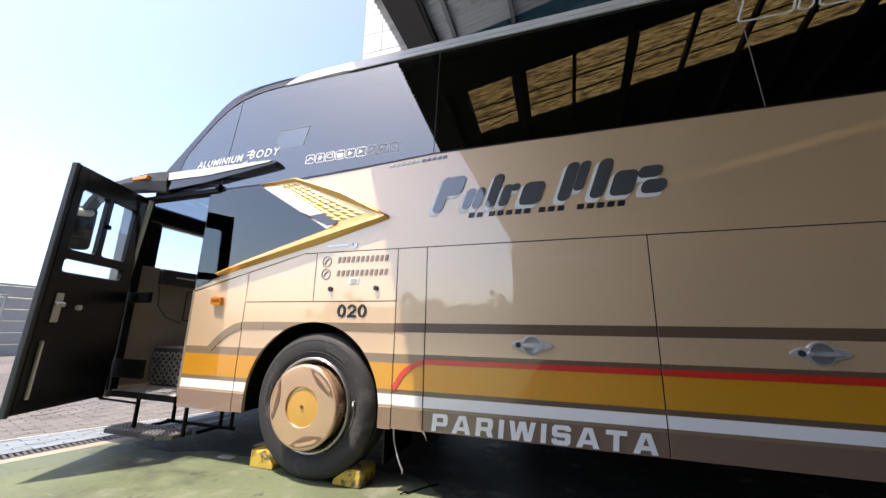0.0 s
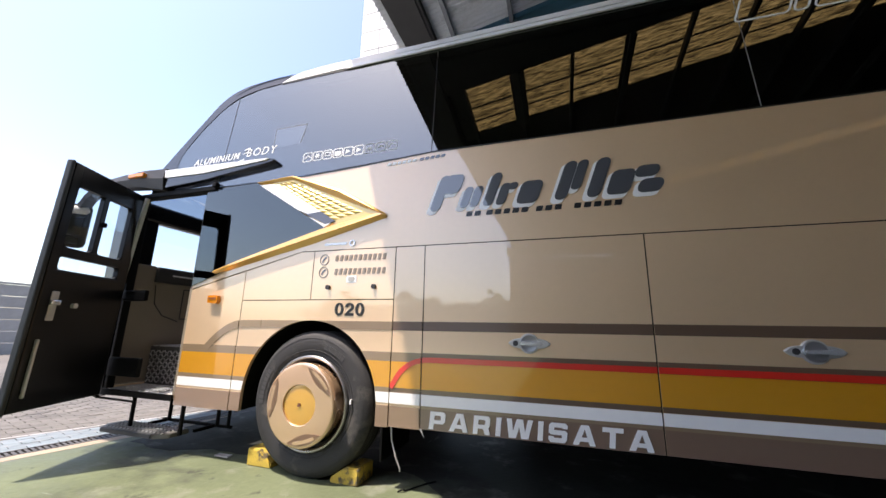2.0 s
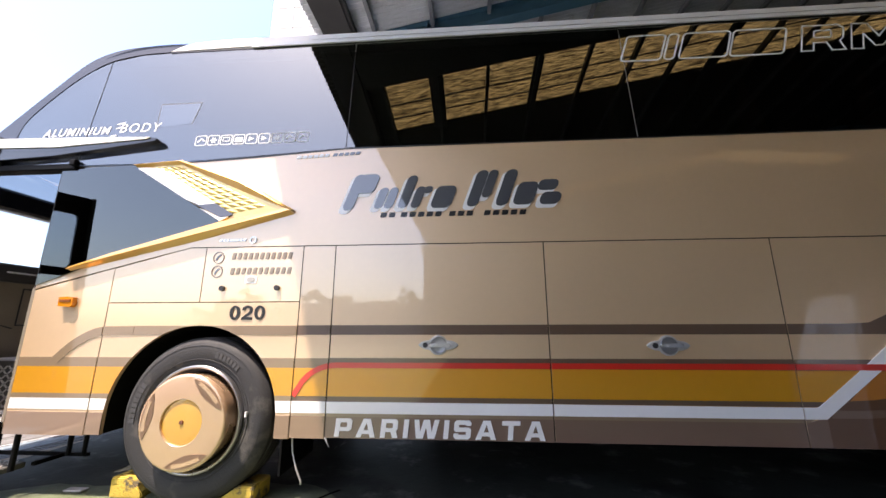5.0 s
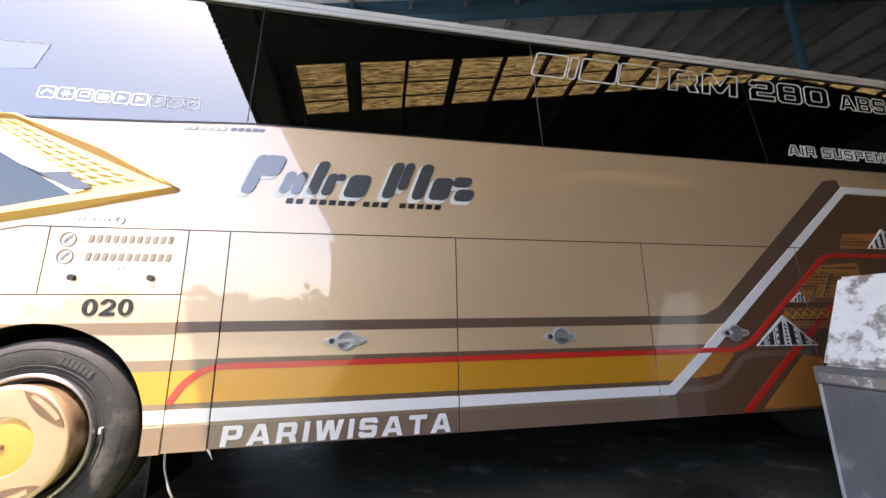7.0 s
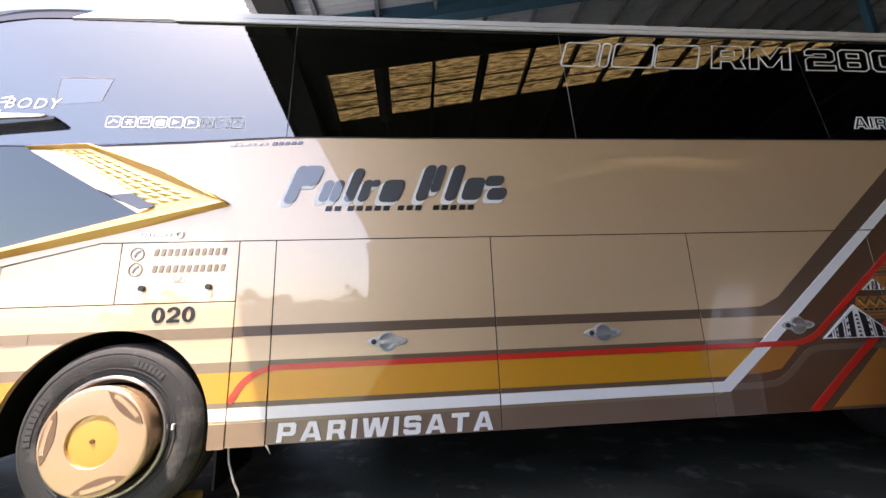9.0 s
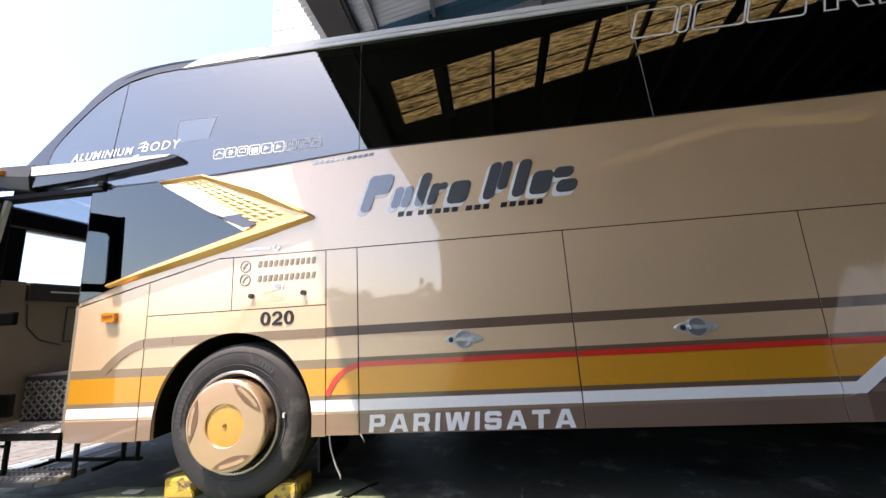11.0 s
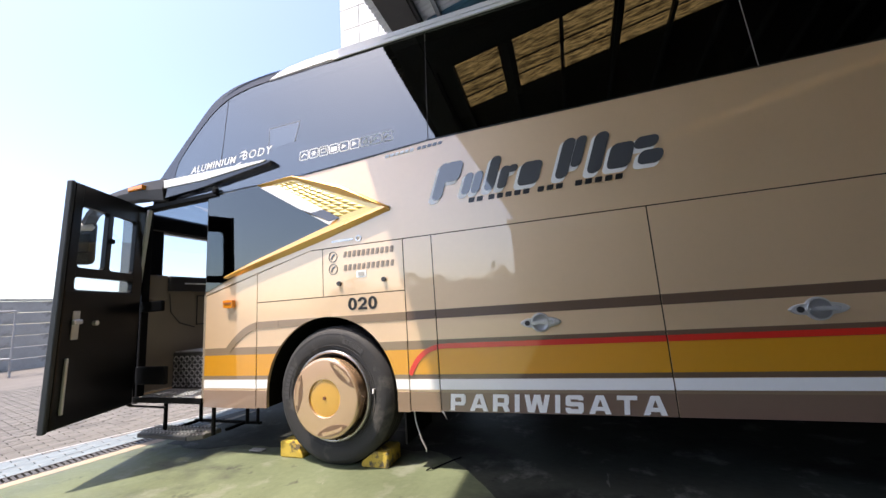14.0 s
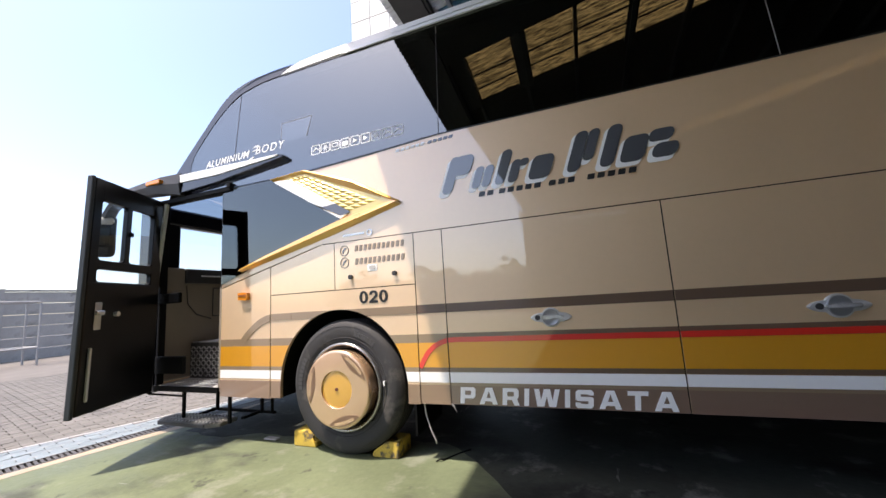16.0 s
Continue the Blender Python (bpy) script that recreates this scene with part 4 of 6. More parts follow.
# woven-pattern triangles: white border, two dark halves with fine bars, a pale band in the middle
def pattern_triangle(a, l, r, names):
    def mix(p, q, t):
        return (p[0] + (q[0] - p[0]) * t, p[1] + (q[1] - p[1]) * t)
    h = a[1] - (l[1] + r[1]) / 2
    m = mix(l, r, 0.5)
    w = 0.032 * h / 0.25
    decal("triangle_pattern", WHITE, [[l, r, a]], 5, names)
    for side, e in ((-1, l), (1, r)):
        c = ((a[0] + e[0] + m[0]) / 3, (a[1] + e[1] + m[1]) / 3)
        foot, top = (m[0] + side * w, m[1]), mix((a[0] + side * w * 0.5, a[1]), (m[0] + side * w, m[1]), 0.12)
        half = [mix(p, c, 0.10) for p in (e, foot, top)]
        decal("triangle_pattern", INK, [half], 6, names)
        bars = [ribbon([mix(half[0], half[2], t), mix(half[0], half[1], t)], 0.009 * h / 0.25) for t in (0.22, 0.30, 0.62, 0.70)]
        for t in (0.40, 0.80):
            p, q = mix(half[0], half[2], t), mix(half[0], half[1], t)
            n = max(2, int(math.dist(p, q) / (0.05 * h / 0.25)))
            for k in range(n):
                u0, u1 = mix(p, q, (k + 0.12) / n), mix(p, q, (k + 0.88) / n)
                bars.append([u0, u1, mix(mix(u0, u1, 0.5), half[0], 0.13)])
        decal("triangle_pattern", WHITE, bars, 7, names)
    n = 6
    decal("triangle_pattern", INK, [[(m[0] - w * 0.42, z), (m[0] + w * 0.42, z), (m[0], z + 0.6 * h / 9)] for z in (m[1] + h * (0.05 + 0.72 * k / n) for k in range(n))], 8, names)


pattern_triangle((3.284, 1.140), (2.985, 0.908), (3.575, 0.900), LO)
pattern_triangle((3.501, 1.326), (3.393, 1.246), (3.585, 1.243), LO)
pattern_triangle((4.566, 1.90), (4.36, 1.715), (4.80, 1.72), ("upper_panel",))
# zigzags, dotted lines and trapezoids on the orange fields
zig = [(3.345 + 0.042 * i, 1.192 if i % 2 == 0 else 1.142) for i in range(11)]
decal("zigzag", BROWN, [ribbon(zig, 0.014)], 3, LO)
decal("zigzag", GOLDEN, [ribbon([(x, z - 0.020) for x, z in zig], 0.010)], 4, LO)
for z, x0 in ((1.126, 3.32), (1.078, 3.37), (1.050, 3.41), (1.482, 3.70), (1.428, 3.62), (1.402, 3.59)):
    decal("pattern_line", BROWN, [ribbon([(x0, z), (4.1, z)], 0.008)], 3, LO)
for z, x0 in ((1.102, 3.37), (1.455, 3.67), (1.535, 3.80)):
    for k in range(9):
        x = x0 + 0.043 * k
        decal("pattern_dash", INK, [rounded(x, x + 0.024, z - 0.007, z + 0.009, 0.004)], 4, LO)
decal("pattern_line", BROWN, [ribbon([(3.47, 1.372), (3.68, 1.378), (3.62, 1.262)], 0.016), ribbon([(3.52, 1.350), (3.645, 1.354), (3.60, 1.275)], 0.008), ribbon([(3.70, 1.39), (3.645, 1.268), (3.99, 1.268), (3.90, 1.45)], 0.016), ribbon([(3.78, 1.50), (3.88, 1.48), (3.74, 1.29)], 0.014)], 3, LO)
for k in range(5):
    decal("pattern_line", BROWN, [ribbon([(3.74 + 0.022 * k, 1.30 + 0.035 * k), (3.80 + 0.022 * k, 1.292 + 0.035 * k)], 0.011)], 4, LO)
for z in (1.745, 1.80):
    decal("pattern_line", BROWN, [ribbon([(4.06, z), (4.36, z)], 0.008)], 3, ("upper_panel",))
for k in range(8):
    decal("pattern_dash", INK, [rounded(4.09 + 0.04 * k, 4.112 + 0.04 * k, 1.765, 1.78, 0.004)], 4, ("upper_panel",))

# near-black inner body: the shade of joints and arches is in its colour
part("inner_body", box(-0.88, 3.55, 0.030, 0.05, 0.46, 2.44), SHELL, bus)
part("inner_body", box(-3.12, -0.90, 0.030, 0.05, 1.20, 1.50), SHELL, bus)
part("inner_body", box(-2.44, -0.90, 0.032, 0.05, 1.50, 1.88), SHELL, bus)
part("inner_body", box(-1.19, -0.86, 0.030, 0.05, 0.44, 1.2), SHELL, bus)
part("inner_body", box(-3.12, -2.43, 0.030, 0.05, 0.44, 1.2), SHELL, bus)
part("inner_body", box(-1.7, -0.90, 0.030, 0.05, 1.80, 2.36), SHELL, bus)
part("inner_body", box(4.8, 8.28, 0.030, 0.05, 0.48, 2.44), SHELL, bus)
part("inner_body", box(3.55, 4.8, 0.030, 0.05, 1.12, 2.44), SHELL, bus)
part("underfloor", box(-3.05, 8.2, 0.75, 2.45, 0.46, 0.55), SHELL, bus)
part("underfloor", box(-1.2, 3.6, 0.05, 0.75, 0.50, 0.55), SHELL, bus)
# near-black strips that stand for the shade in the joints between the panels
for x, z0, z1 in ((-2.536, 0.43, 1.30), (-1.838, 1.31, 1.70), (-1.097, 0.43, 1.70), (-0.859, 0.435, 1.70), (0.609, 0.435, 1.70), (2.084, 0.435, 1.70), (3.555, 0.47, 1.70)):
    part("joint_shade", box(x - GAP, x + GAP, 0.0016, 0.028, z0, z1), SHELL, bus)
part("joint_shade", box(-1.96, 8.28, 0.0016, 0.028, DOOR_TOP - GAP, DOOR_TOP + GAP), SHELL, bus)
part("joint_shade", box(-2.53, -1.10, 0.0016, 0.028, 1.304 - GAP, 1.304 + GAP), SHELL, bus)
# wheel housing
for wx in (ARCH_X, 4.155):
    bm = bmesh.new()
    rr = ARCH_R + 0.006 if wx < 0 else 0.566
    ring = [(wx + rr * math.cos(a), ARCH_Z + rr * math.sin(a)) for a in np.linspace(math.pi, 0, 25)]
    ring = [(wx - rr, 0.42)] + ring + [(wx + rr, 0.42)]
    vs = [(bm.verts.new((x, 0.012, z)), bm.verts.new((x, 0.75, z))) for x, z in ring]
    for (a, b), (c, d) in zip(vs, vs[1:]):
        bm.faces.new((a, b, d, c))
    bm.faces.new([v[1] for v in vs])
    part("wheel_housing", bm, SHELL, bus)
# window band
GLASS_TOP = 3.50
panes = [(-3.025, -0.832), (-0.826, 1.324), (1.330, 3.470), (3.476, 5.62), (5.626, 7.9)]


def waist(x):
    for (xa, za), (xb, zb) in zip(WAIST, WAIST[1:]):
        if x <= xb:
            return za + (zb - za) * (x - xa) / (xb - xa)
    return 2.47


for i, (x0, x1) in enumerate(panes):
    low = [(x0 + (x1 - x0) * k / 8, waist(x0 + (x1 - x0) * k / 8) + 0.006) for k in range(9)]
    top = [(x1, GLASS_TOP), (max(x0, -2.55), GLASS_TOP)]
    if i == 0:
        top = [(x1, GLASS_TOP), (-2.50, GLASS_TOP), (-2.76, 3.49), (-3.025, 3.435)]
    pane = part("side_window", slab(low + top, 0.004, -0.002, on_glass), SIDEGLASS, bus, "dark tinted bonded side window")
    pane.visible_shadow = i < 1
quarter = [(-3.035, 2.402), (-3.035, 3.43), (-3.20, 3.335), (-3.36, 3.19), (-3.52, 3.00), (-3.635, 2.82), (-3.665, 2.60), (-3.67, 2.402)]
part("quarter_window", slab([quarter[0]] + smooth_line(quarter[1:]), 0.004, -0.002, on_glass), SIDEGLASS, bus, "dark tinted front quarter window")
# pale lines of the glass joints
for xj, seal in ((1.327, PIPE), (3.473, DARKGREY)):
    part("glass_joint", slab([(xj - 0.0014, 2.475), (xj + 0.0014, 2.475), (xj + 0.0014, 3.42), (xj - 0.0014, 3.42)], 0.006, 0.0, on_glass), seal, bus)
for xj in (-3.03, -0.829):
    part("glass_joint", slab([(xj - 0.003, waist(xj) + 0.01), (xj + 0.003, waist(xj) + 0.01), (xj + 0.003, 3.40), (xj - 0.003, 3.40)], 0.006, 0.0, on_glass), INK, bus)
part("waist_seal", slab(ribbon([(x, z) for x, z in WAIST], 0.010), 0.004, -0.01), INK, bus)
# edge of the curved front pillar
outline = [(-2.40, 3.585), (-2.63, 3.592), (-2.98, 3.565), (-3.25, 3.445), (-3.53, 3.13), (-3.72, 2.90), (-3.93, 2.64), (-3.93, 2.402)]
inner = [(-3.675, 2.402), (-3.672, 2.60), (-3.64, 2.825), (-3.525, 3.01), (-3.365, 3.20), (-3.205, 3.345), (-3.03, 3.445), (-2.765, 3.50), (-2.45, 3.512)]
part("front_pillar", slab(smooth_line(outline[:-1]) + outline[-1:] + inner[:1] + smooth_line(inner[1:]), 0.006, -0.05, on_glass), BLACK, bus, "black curved pillar at the front corner")
# roof with rounded shoulders
bm = bmesh.new()
section = [(0.105, 3.50), (0.115, 3.585), (0.17, 3.64), (0.40, 3.69), (1.25, 3.71), (2.10, 3.69), (2.33, 3.64), (2.385, 3.585), (2.395, 3.50)]
rows = [[bm.verts.new((x, y, z if x > -2.4 else z - 0.02)) for y, z in section] for x in (-2.45, -1.9, 8.2)]
for a, b in zip(rows, rows[1:]):
    for i in range(len(section) - 1):
        bm.faces.new((a[i], a[i + 1], b[i + 1], b[i]))
part("roof", bm, WHITE, bus, "white bus roof", smooth=True)
part("white_cove", slab([(-2.50, 3.512), (-2.40, 3.560), (-2.28, 3.592), (-2.05, 3.608), (-1.6, 3.61), (-1.2, 3.605), (-1.2, 3.545), (-1.6, 3.535), (-1.72, 3.525)], 0.012, -0.03, on_glass), WHITE, bus, "white cove along the roof edge")
part("rain_rail", slab([(-1.75, 3.502), (8.1, 3.502), (8.1, 3.537), (-1.75, 3.537)], 0.022, -0.02, on_glass), ALU, bus, "satin aluminium rain rail")
part("rain_rail", slab([(-1.25, 3.551), (8.1, 3.551), (8.1, 3.598), (-1.25, 3.598)], 0.016, -0.02, on_glass), ALU, bus, "satin aluminium rain rail")
part("rail_groove", slab([(-1.3, 3.53), (8.1, 3.53), (8.1, 3.56), (-1.3, 3.56)], 0.002, -0.02, on_glass), INK, bus)
part("rail_shadow_gap", slab([(-2.5, 3.496), (8.1, 3.496), (8.1, 3.506), (-2.5, 3.506)], 0.009, -0.02, on_glass), INK, bus)
# front: upper windscreen on a curved frame, header, lower windscreen, nose
prof = smooth_line([(-2.42, 3.645), (-2.75, 3.640), (-3.02, 3.59), (-3.27, 3.465), (-3.55, 3.15), (-3.74, 2.91), (-3.95, 2.63), (-4.33, 2.42)])
bm = bmesh.new()
rows = []
for y in (0.09, 0.20, 0.5, 1.25, 2.0, 2.30, 2.41):
    off = 0.0 if 0.3 < y < 2.2 else (0.035 if 0.15 < y < 2.35 else 0.075)
    rows.append([bm.verts.new((x + off * 0.8, y, z - off * 0.8)) for x, z in prof])
for a, b in zip(rows, rows[1:]):
    for i in range(len(prof) - 1):
        bm.faces.new((a[i], a[i + 1], b[i + 1], b[i]))
part("upper_windscreen", bm, glass("upper_screen_tint", (0.32, 0.36, 0.40), 0.12), bus, "glossy black upper front with curved glass", smooth=True)

part("front_header", box(-4.36, -4.24, 0.06, 2.44, 2.21, 2.42, bevel=0.03), BLACK, bus)
part("windscreen", box(-4.335, -4.325, 0.34, 2.26, 1.70, 2.215), CLEAR, bus, "clear lower windscreen")
for y0, y1 in ((0.02, 0.345), (1.14, 1.24), (2.25, 2.48)):
    part("windscreen_pillar", box(-4.36, -4.26, y0, y1, 1.60, 2.36, bevel=0.02), MATT, bus)
part("nose", box(-4.45, -4.27, 0.03, 2.47, 0.40, 1.62, bevel=0.06), CHAMPAGNE, bus)
part("nose_corner", box(-4.40, -4.06, 0.0, 0.03, 0.42, 2.40), BLACK, bus)
# far side of the body
part("far_side", box(-4.3, 8.2, 2.47, 2.50, 0.42, 2.47), CHAMPAGNE, bus)
bm = bmesh.new()
vs = [bm.verts.new(v) for v in ((-3.4, 2.49, 2.47), (8.2, 2.49, 2.47), (8.2, 2.39, 3.5), (-2.6, 2.39, 3.5))]
bm.faces.new(vs)
part("far_windows", bm, SIDEGLASS, bus, "dark tinted windows of the far side")
part("rear_wall", box(8.2, 8.3, 0.0, 2.5, 0.42, 3.6, bevel=0.04), CHAMPAGNE, bus)
# inside; deck and linings are near-black in place of interior shade
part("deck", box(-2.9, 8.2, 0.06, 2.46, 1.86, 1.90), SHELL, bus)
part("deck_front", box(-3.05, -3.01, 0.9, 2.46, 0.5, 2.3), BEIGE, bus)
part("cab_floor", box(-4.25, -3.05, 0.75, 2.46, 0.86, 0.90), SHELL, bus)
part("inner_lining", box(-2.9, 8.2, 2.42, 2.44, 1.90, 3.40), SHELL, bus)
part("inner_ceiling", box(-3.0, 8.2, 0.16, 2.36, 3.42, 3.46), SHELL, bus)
part("dash", box(-4.26, -4.03, 0.27, 2.40, 1.53, 1.695, bevel=0.02), DARKGREY, bus, "black dashboard")
part("dash_strip", box(-4.029, -4.02, 0.43, 0.80, 1.608, 1.624, bevel=0.003), ALU, bus)
part("corner_panel", box(-4.24, -4.05, 0.07, 0.268, 1.44, 1.70, bevel=0.015), BEIGE, bus, "beige corner trim beside the dashboard")
part("footwell_panel", box(-4.20, -4.08, 0.05, 2.3, 0.50, 1.55, bevel=0.02), BEIGE, bus, "beige moulded panel in the entrance")
pocket = [(-4.075, 0.62, 1.15), (-4.075, 0.95, 1.15), (-4.075, 0.95, 1.48), (-4.075, 0.62, 1.48)]
bm = bmesh.new()
for a, b in zip(pocket, pocket[1:] + pocket[:1]):
    add_bar(bm, a, b, 0.006, 6)
part("pocket_frame", bm, DARKGREY, bus)
bm = bmesh.new()
pts = [(-4.074, 0.30, 1.50), (-4.074, 0.32, 1.30), (-4.074, 0.42, 1.18), (-4.074, 0.60, 1.12)]
for a, b in zip(pts, pts[1:]):
    add_bar(bm, a, b, 0.005, 6)
part("panel_crease", bm, DARKGREY, bus)


def add_treads(bm, x0, x1, y0, y1, z, step=0.046):
    """Raised bars of diamond plate on a level surface."""
    n = 0
    x = x0 + step / 2
    while x < x1:
        y = y0 + step / 2
        while y < y1:
            m = Matrix.Translation((x, y, z)) @ Matrix.Rotation(radians(45 if n % 2 else -45), 4, "Z")
            bmesh.ops.create_cube(bm, size=1, matrix=m @ Matrix.Diagonal((0.038, 0.013, 0.006, 1)))
            n += 1
            y += step
        n += 1
        x += step
    return bm


part("entrance_step", box(-4.06, -3.15, 0.0, 0.36, 0.455, 0.487), PLATE, bus, "diamond plate entrance step")
part("step_treads", add_treads(bmesh.new(), -4.0, -3.17, 0.02, 0.34, 0.489), PLATE, bus)
part("step_edge", box(-4.06, -3.15, -0.02, -0.001, 0.44, 0.492, bevel=0.005), MATT, bus)
part("step_riser", box(-4.06, -3.15, 0.36, 0.38, 0.46, 0.86), RISER, bus, "diamond plate step riser")
bm = bmesh.new()
for i in range(22):
    for j in range(9):
        m = Matrix.Translation((-4.03 + i * 0.040, 0.357, 0.52 + j * 0.036)) @ Matrix.Rotation(radians(45 if (i + j) % 2 else -45), 4, "Y")
        bmesh.ops.create_cube(bm, size=1, matrix=m @ Matrix.Diagonal((0.036, 0.012, 0.009, 1)))
part("riser_treads", bm, PLATE, bus)
part("upper_step", box(-4.06, -3.15, 0.38, 0.76, 0.84, 0.87), PLATE, bus)
part("door_jamb", box(-3.17, -3.147, 0.0, 0.36, 0.46, 1.42), BEIGE, bus)
part("door_jamb", box(-3.16, -3.147, 0.0, 0.05, 1.42, 2.40), INK, bus)
part("door_post", box(-4.10, -4.03, 0.0, 0.07, 0.46, 2.42, bevel=0.01), MATT, bus, "black door post")
part("post_strip", slab(ribbon([(-4.085, 1.49), (-4.03, 1.90), (-3.962, 2.365)], 0.036), 0.030, 0.0), mat("pale_rubber", (0.74, 0.75, 0.75), 0.5), bus, "pale rubber strip along the door post")
part("door_header", box(-4.08, -3.02, -0.03, 0.06, 2.36, 2.41, bevel=0.008), MATT, bus)
part("header_latch", box(-3.05, -3.0, -0.055, -0.01, 2.385, 2.435, bevel=0.008), MATT, bus)
# partition window behind the entrance
bm = bmesh.new()
for a in (box(-3.06, -3.03, 0.12, 0.16, 1.5, 2.3), box(-3.06, -3.03, 0.50, 0.56, 1.5, 2.3), box(-3.06, -3.03, 0.12, 0.56, 2.22, 2.3), box(-3.06, -3.03, 0.12, 0.56, 1.5, 1.58)):
    me = bpy.data.meshes.new("tmp"); a.to_mesh(me); a.free(); bm.from_mesh(me); bpy.data.meshes.remove(me)
part("partition_frame", bm, MATT, bus)
# curtains behind the glass
def curtain(x, material, w=0.12, z1=2.86):
    bm = bmesh.new()
    rows = []
    for k in range(7):
        t = k / 6
        half = w / 2 * (1 - t) ** 0.8 + 0.012
        rows.append([bm.verts.new((x + half * (2 * i / 10 - 1) - 0.03 * t, 0.15 + 0.012 * math.sin(i * 2.1), 2.44 + (z1 - 2.44) * t)) for i in range(11)])
    for a, b in zip(rows, rows[1:]):
        for i in range(10):
            bm.faces.new((a[i], a[i + 1], b[i + 1], b[i]))
    part("curtain", bm, material, bus, "tied-back window curtain", smooth=True)


for x in (0.65, 1.25):
    curtain(x, CURTAIN, 0.10, 2.98)
for x in (2.26, 3.12, 3.98, 4.84):
    curtain(x, CURTAIN2, 0.26, 3.02)

# lower front glass and the arrow moulding
part("door_side_window", slab([(-3.14, 1.44), (-3.14, 2.380), (-2.48, 2.382), (-1.745, 1.905), (-2.80, 1.56)], 0.010, 0.004), glass("lower_tinted_glass", (0.10, 0.105, 0.115), 0.11), bus, "dark tinted lower window behind the door")
def loft(*lines):
    """A skin between bent lines of (x, z), each at its own depth."""
    bm = bmesh.new()
    rows = [[bm.verts.new(on_side(x, z, d)) for x, z in pts] for pts, d in lines]
    for a, b in zip(rows, rows[1:]):
        for i in range(len(a) - 1):
            bm.faces.new((a[i], a[i + 1], b[i + 1], b[i]))
    bmesh.ops.recalc_face_normals(bm, faces=list(bm.faces))
    return bm


moulding = part("arrow_moulding", slab([(-2.53, 2.385), (-2.13, 2.405), (-1.62, 2.218), (-1.20, 1.985), (-1.19, 1.955), (-1.85, 1.785), (-2.57, 1.618), (-2.87, 1.545), (-2.87, 1.566), (-2.57, 1.665), (-1.744, 1.893), (-2.49, 2.352)], 0.010, -0.004), GOLDEN, bus, "golden arrow-shaped side moulding")
part("lower_arm", loft(([(-1.25, 1.990), (-1.744, 1.895), (-2.57, 1.669), (-2.88, 1.572)], 0.004),
                       ([(-1.25, 1.988), (-1.75, 1.893), (-2.57, 1.668), (-2.88, 1.571)], 0.034),
                       ([(-1.207, 1.968), (-1.80, 1.826), (-2.57, 1.637), (-2.88, 1.555)], 0.050),
                       ([(-1.192, 1.952), (-1.85, 1.776), (-2.57, 1.611), (-2.88, 1.541)], 0.004),
                       ([(-1.192, 1.950), (-1.85, 1.774), (-2.57, 1.609), (-2.88, 1.540)], -0.002)), GOLDEN, moulding)
part("upper_arm", loft(([(-2.535, 2.385), (-2.13, 2.408), (-1.62, 2.224), (-1.184, 1.976)], -0.002),
                       ([(-2.53, 2.383), (-2.13, 2.405), (-1.62, 2.220), (-1.188, 1.974)], 0.026),
                       ([(-2.515, 2.376), (-2.13, 2.394), (-1.632, 2.204), (-1.204, 1.970)], 0.036),
                       ([(-2.46, 2.356), (-2.13, 2.366), (-1.66, 2.158), (-1.245, 1.988)], 0.012)), GOLDEN, moulding)
grille = part("arrow_grille", slab([(-2.36, 2.364), (-2.12, 2.368), (-1.66, 2.160), (-1.27, 1.988), (-1.60, 1.908), (-1.68, 1.945)], 0.016, 0.0), GOLDTILE, bus, "pale gold ribbed grille plate")
rows_n, cols_n = 11, 4
for r in range(rows_n):
    for c in range(cols_n):
        u0, u1, v0, v1 = r / rows_n, (r + 0.86) / rows_n, c / cols_n, (c + 0.88) / cols_n
        def quad(u, v):
            a = (-2.33 + 0.66 * u, 2.356 - 0.405 * u)
            b = (-2.13 + 0.74 * u, 2.360 - 0.352 * u)
            return (a[0] + (b[0] - a[0]) * v, a[1] + (b[1] - a[1]) * v)
        q = [quad(u0, v0), quad(u0, v1), quad(u1, v1), quad(u1, v0)]
        bm = bmesh.new()
        f = [bm.verts.new(on_side(*p, 0.016)) for p in q]
        mid = bm.verts.new(on_side(sum(p[0] for p in q) / 4, sum(p[1] for p in q) / 4, 0.0245))
        for i in range(4):
            bm.faces.new((f[i], f[(i + 1) % 4], mid))
        part("tile", bm, GOLDTILE, grille)
blade = part("chrome_blade", slab([(-2.487, 2.352), (-2.40, 2.352), (-2.28, 2.338), (-1.80, 2.043), (-1.93, 2.032), (-2.04, 2.078)], 0.026, 0.0), WHITE, bus, "polished white blade in the arrow")
# the dark reflection on the blade's end is put into this chrome's colour
part("blade_end", slab([(-2.04, 2.078), (-1.93, 2.032), (-1.80, 2.043), (-1.652, 1.951), (-1.672, 1.942), (-1.75, 1.930)], 0.026, 0.0), mat("dark_reflection_chrome", (0.16, 0.145, 0.14), 0.10, 1.0), blade, "polished chrome end with its dark reflection in the colour")
part("blade_edge", slab([(-1.93, 2.012), (-1.75, 1.928), (-1.69, 1.934), (-1.752, 1.902)], 0.027, 0.0), WHITE, blade)

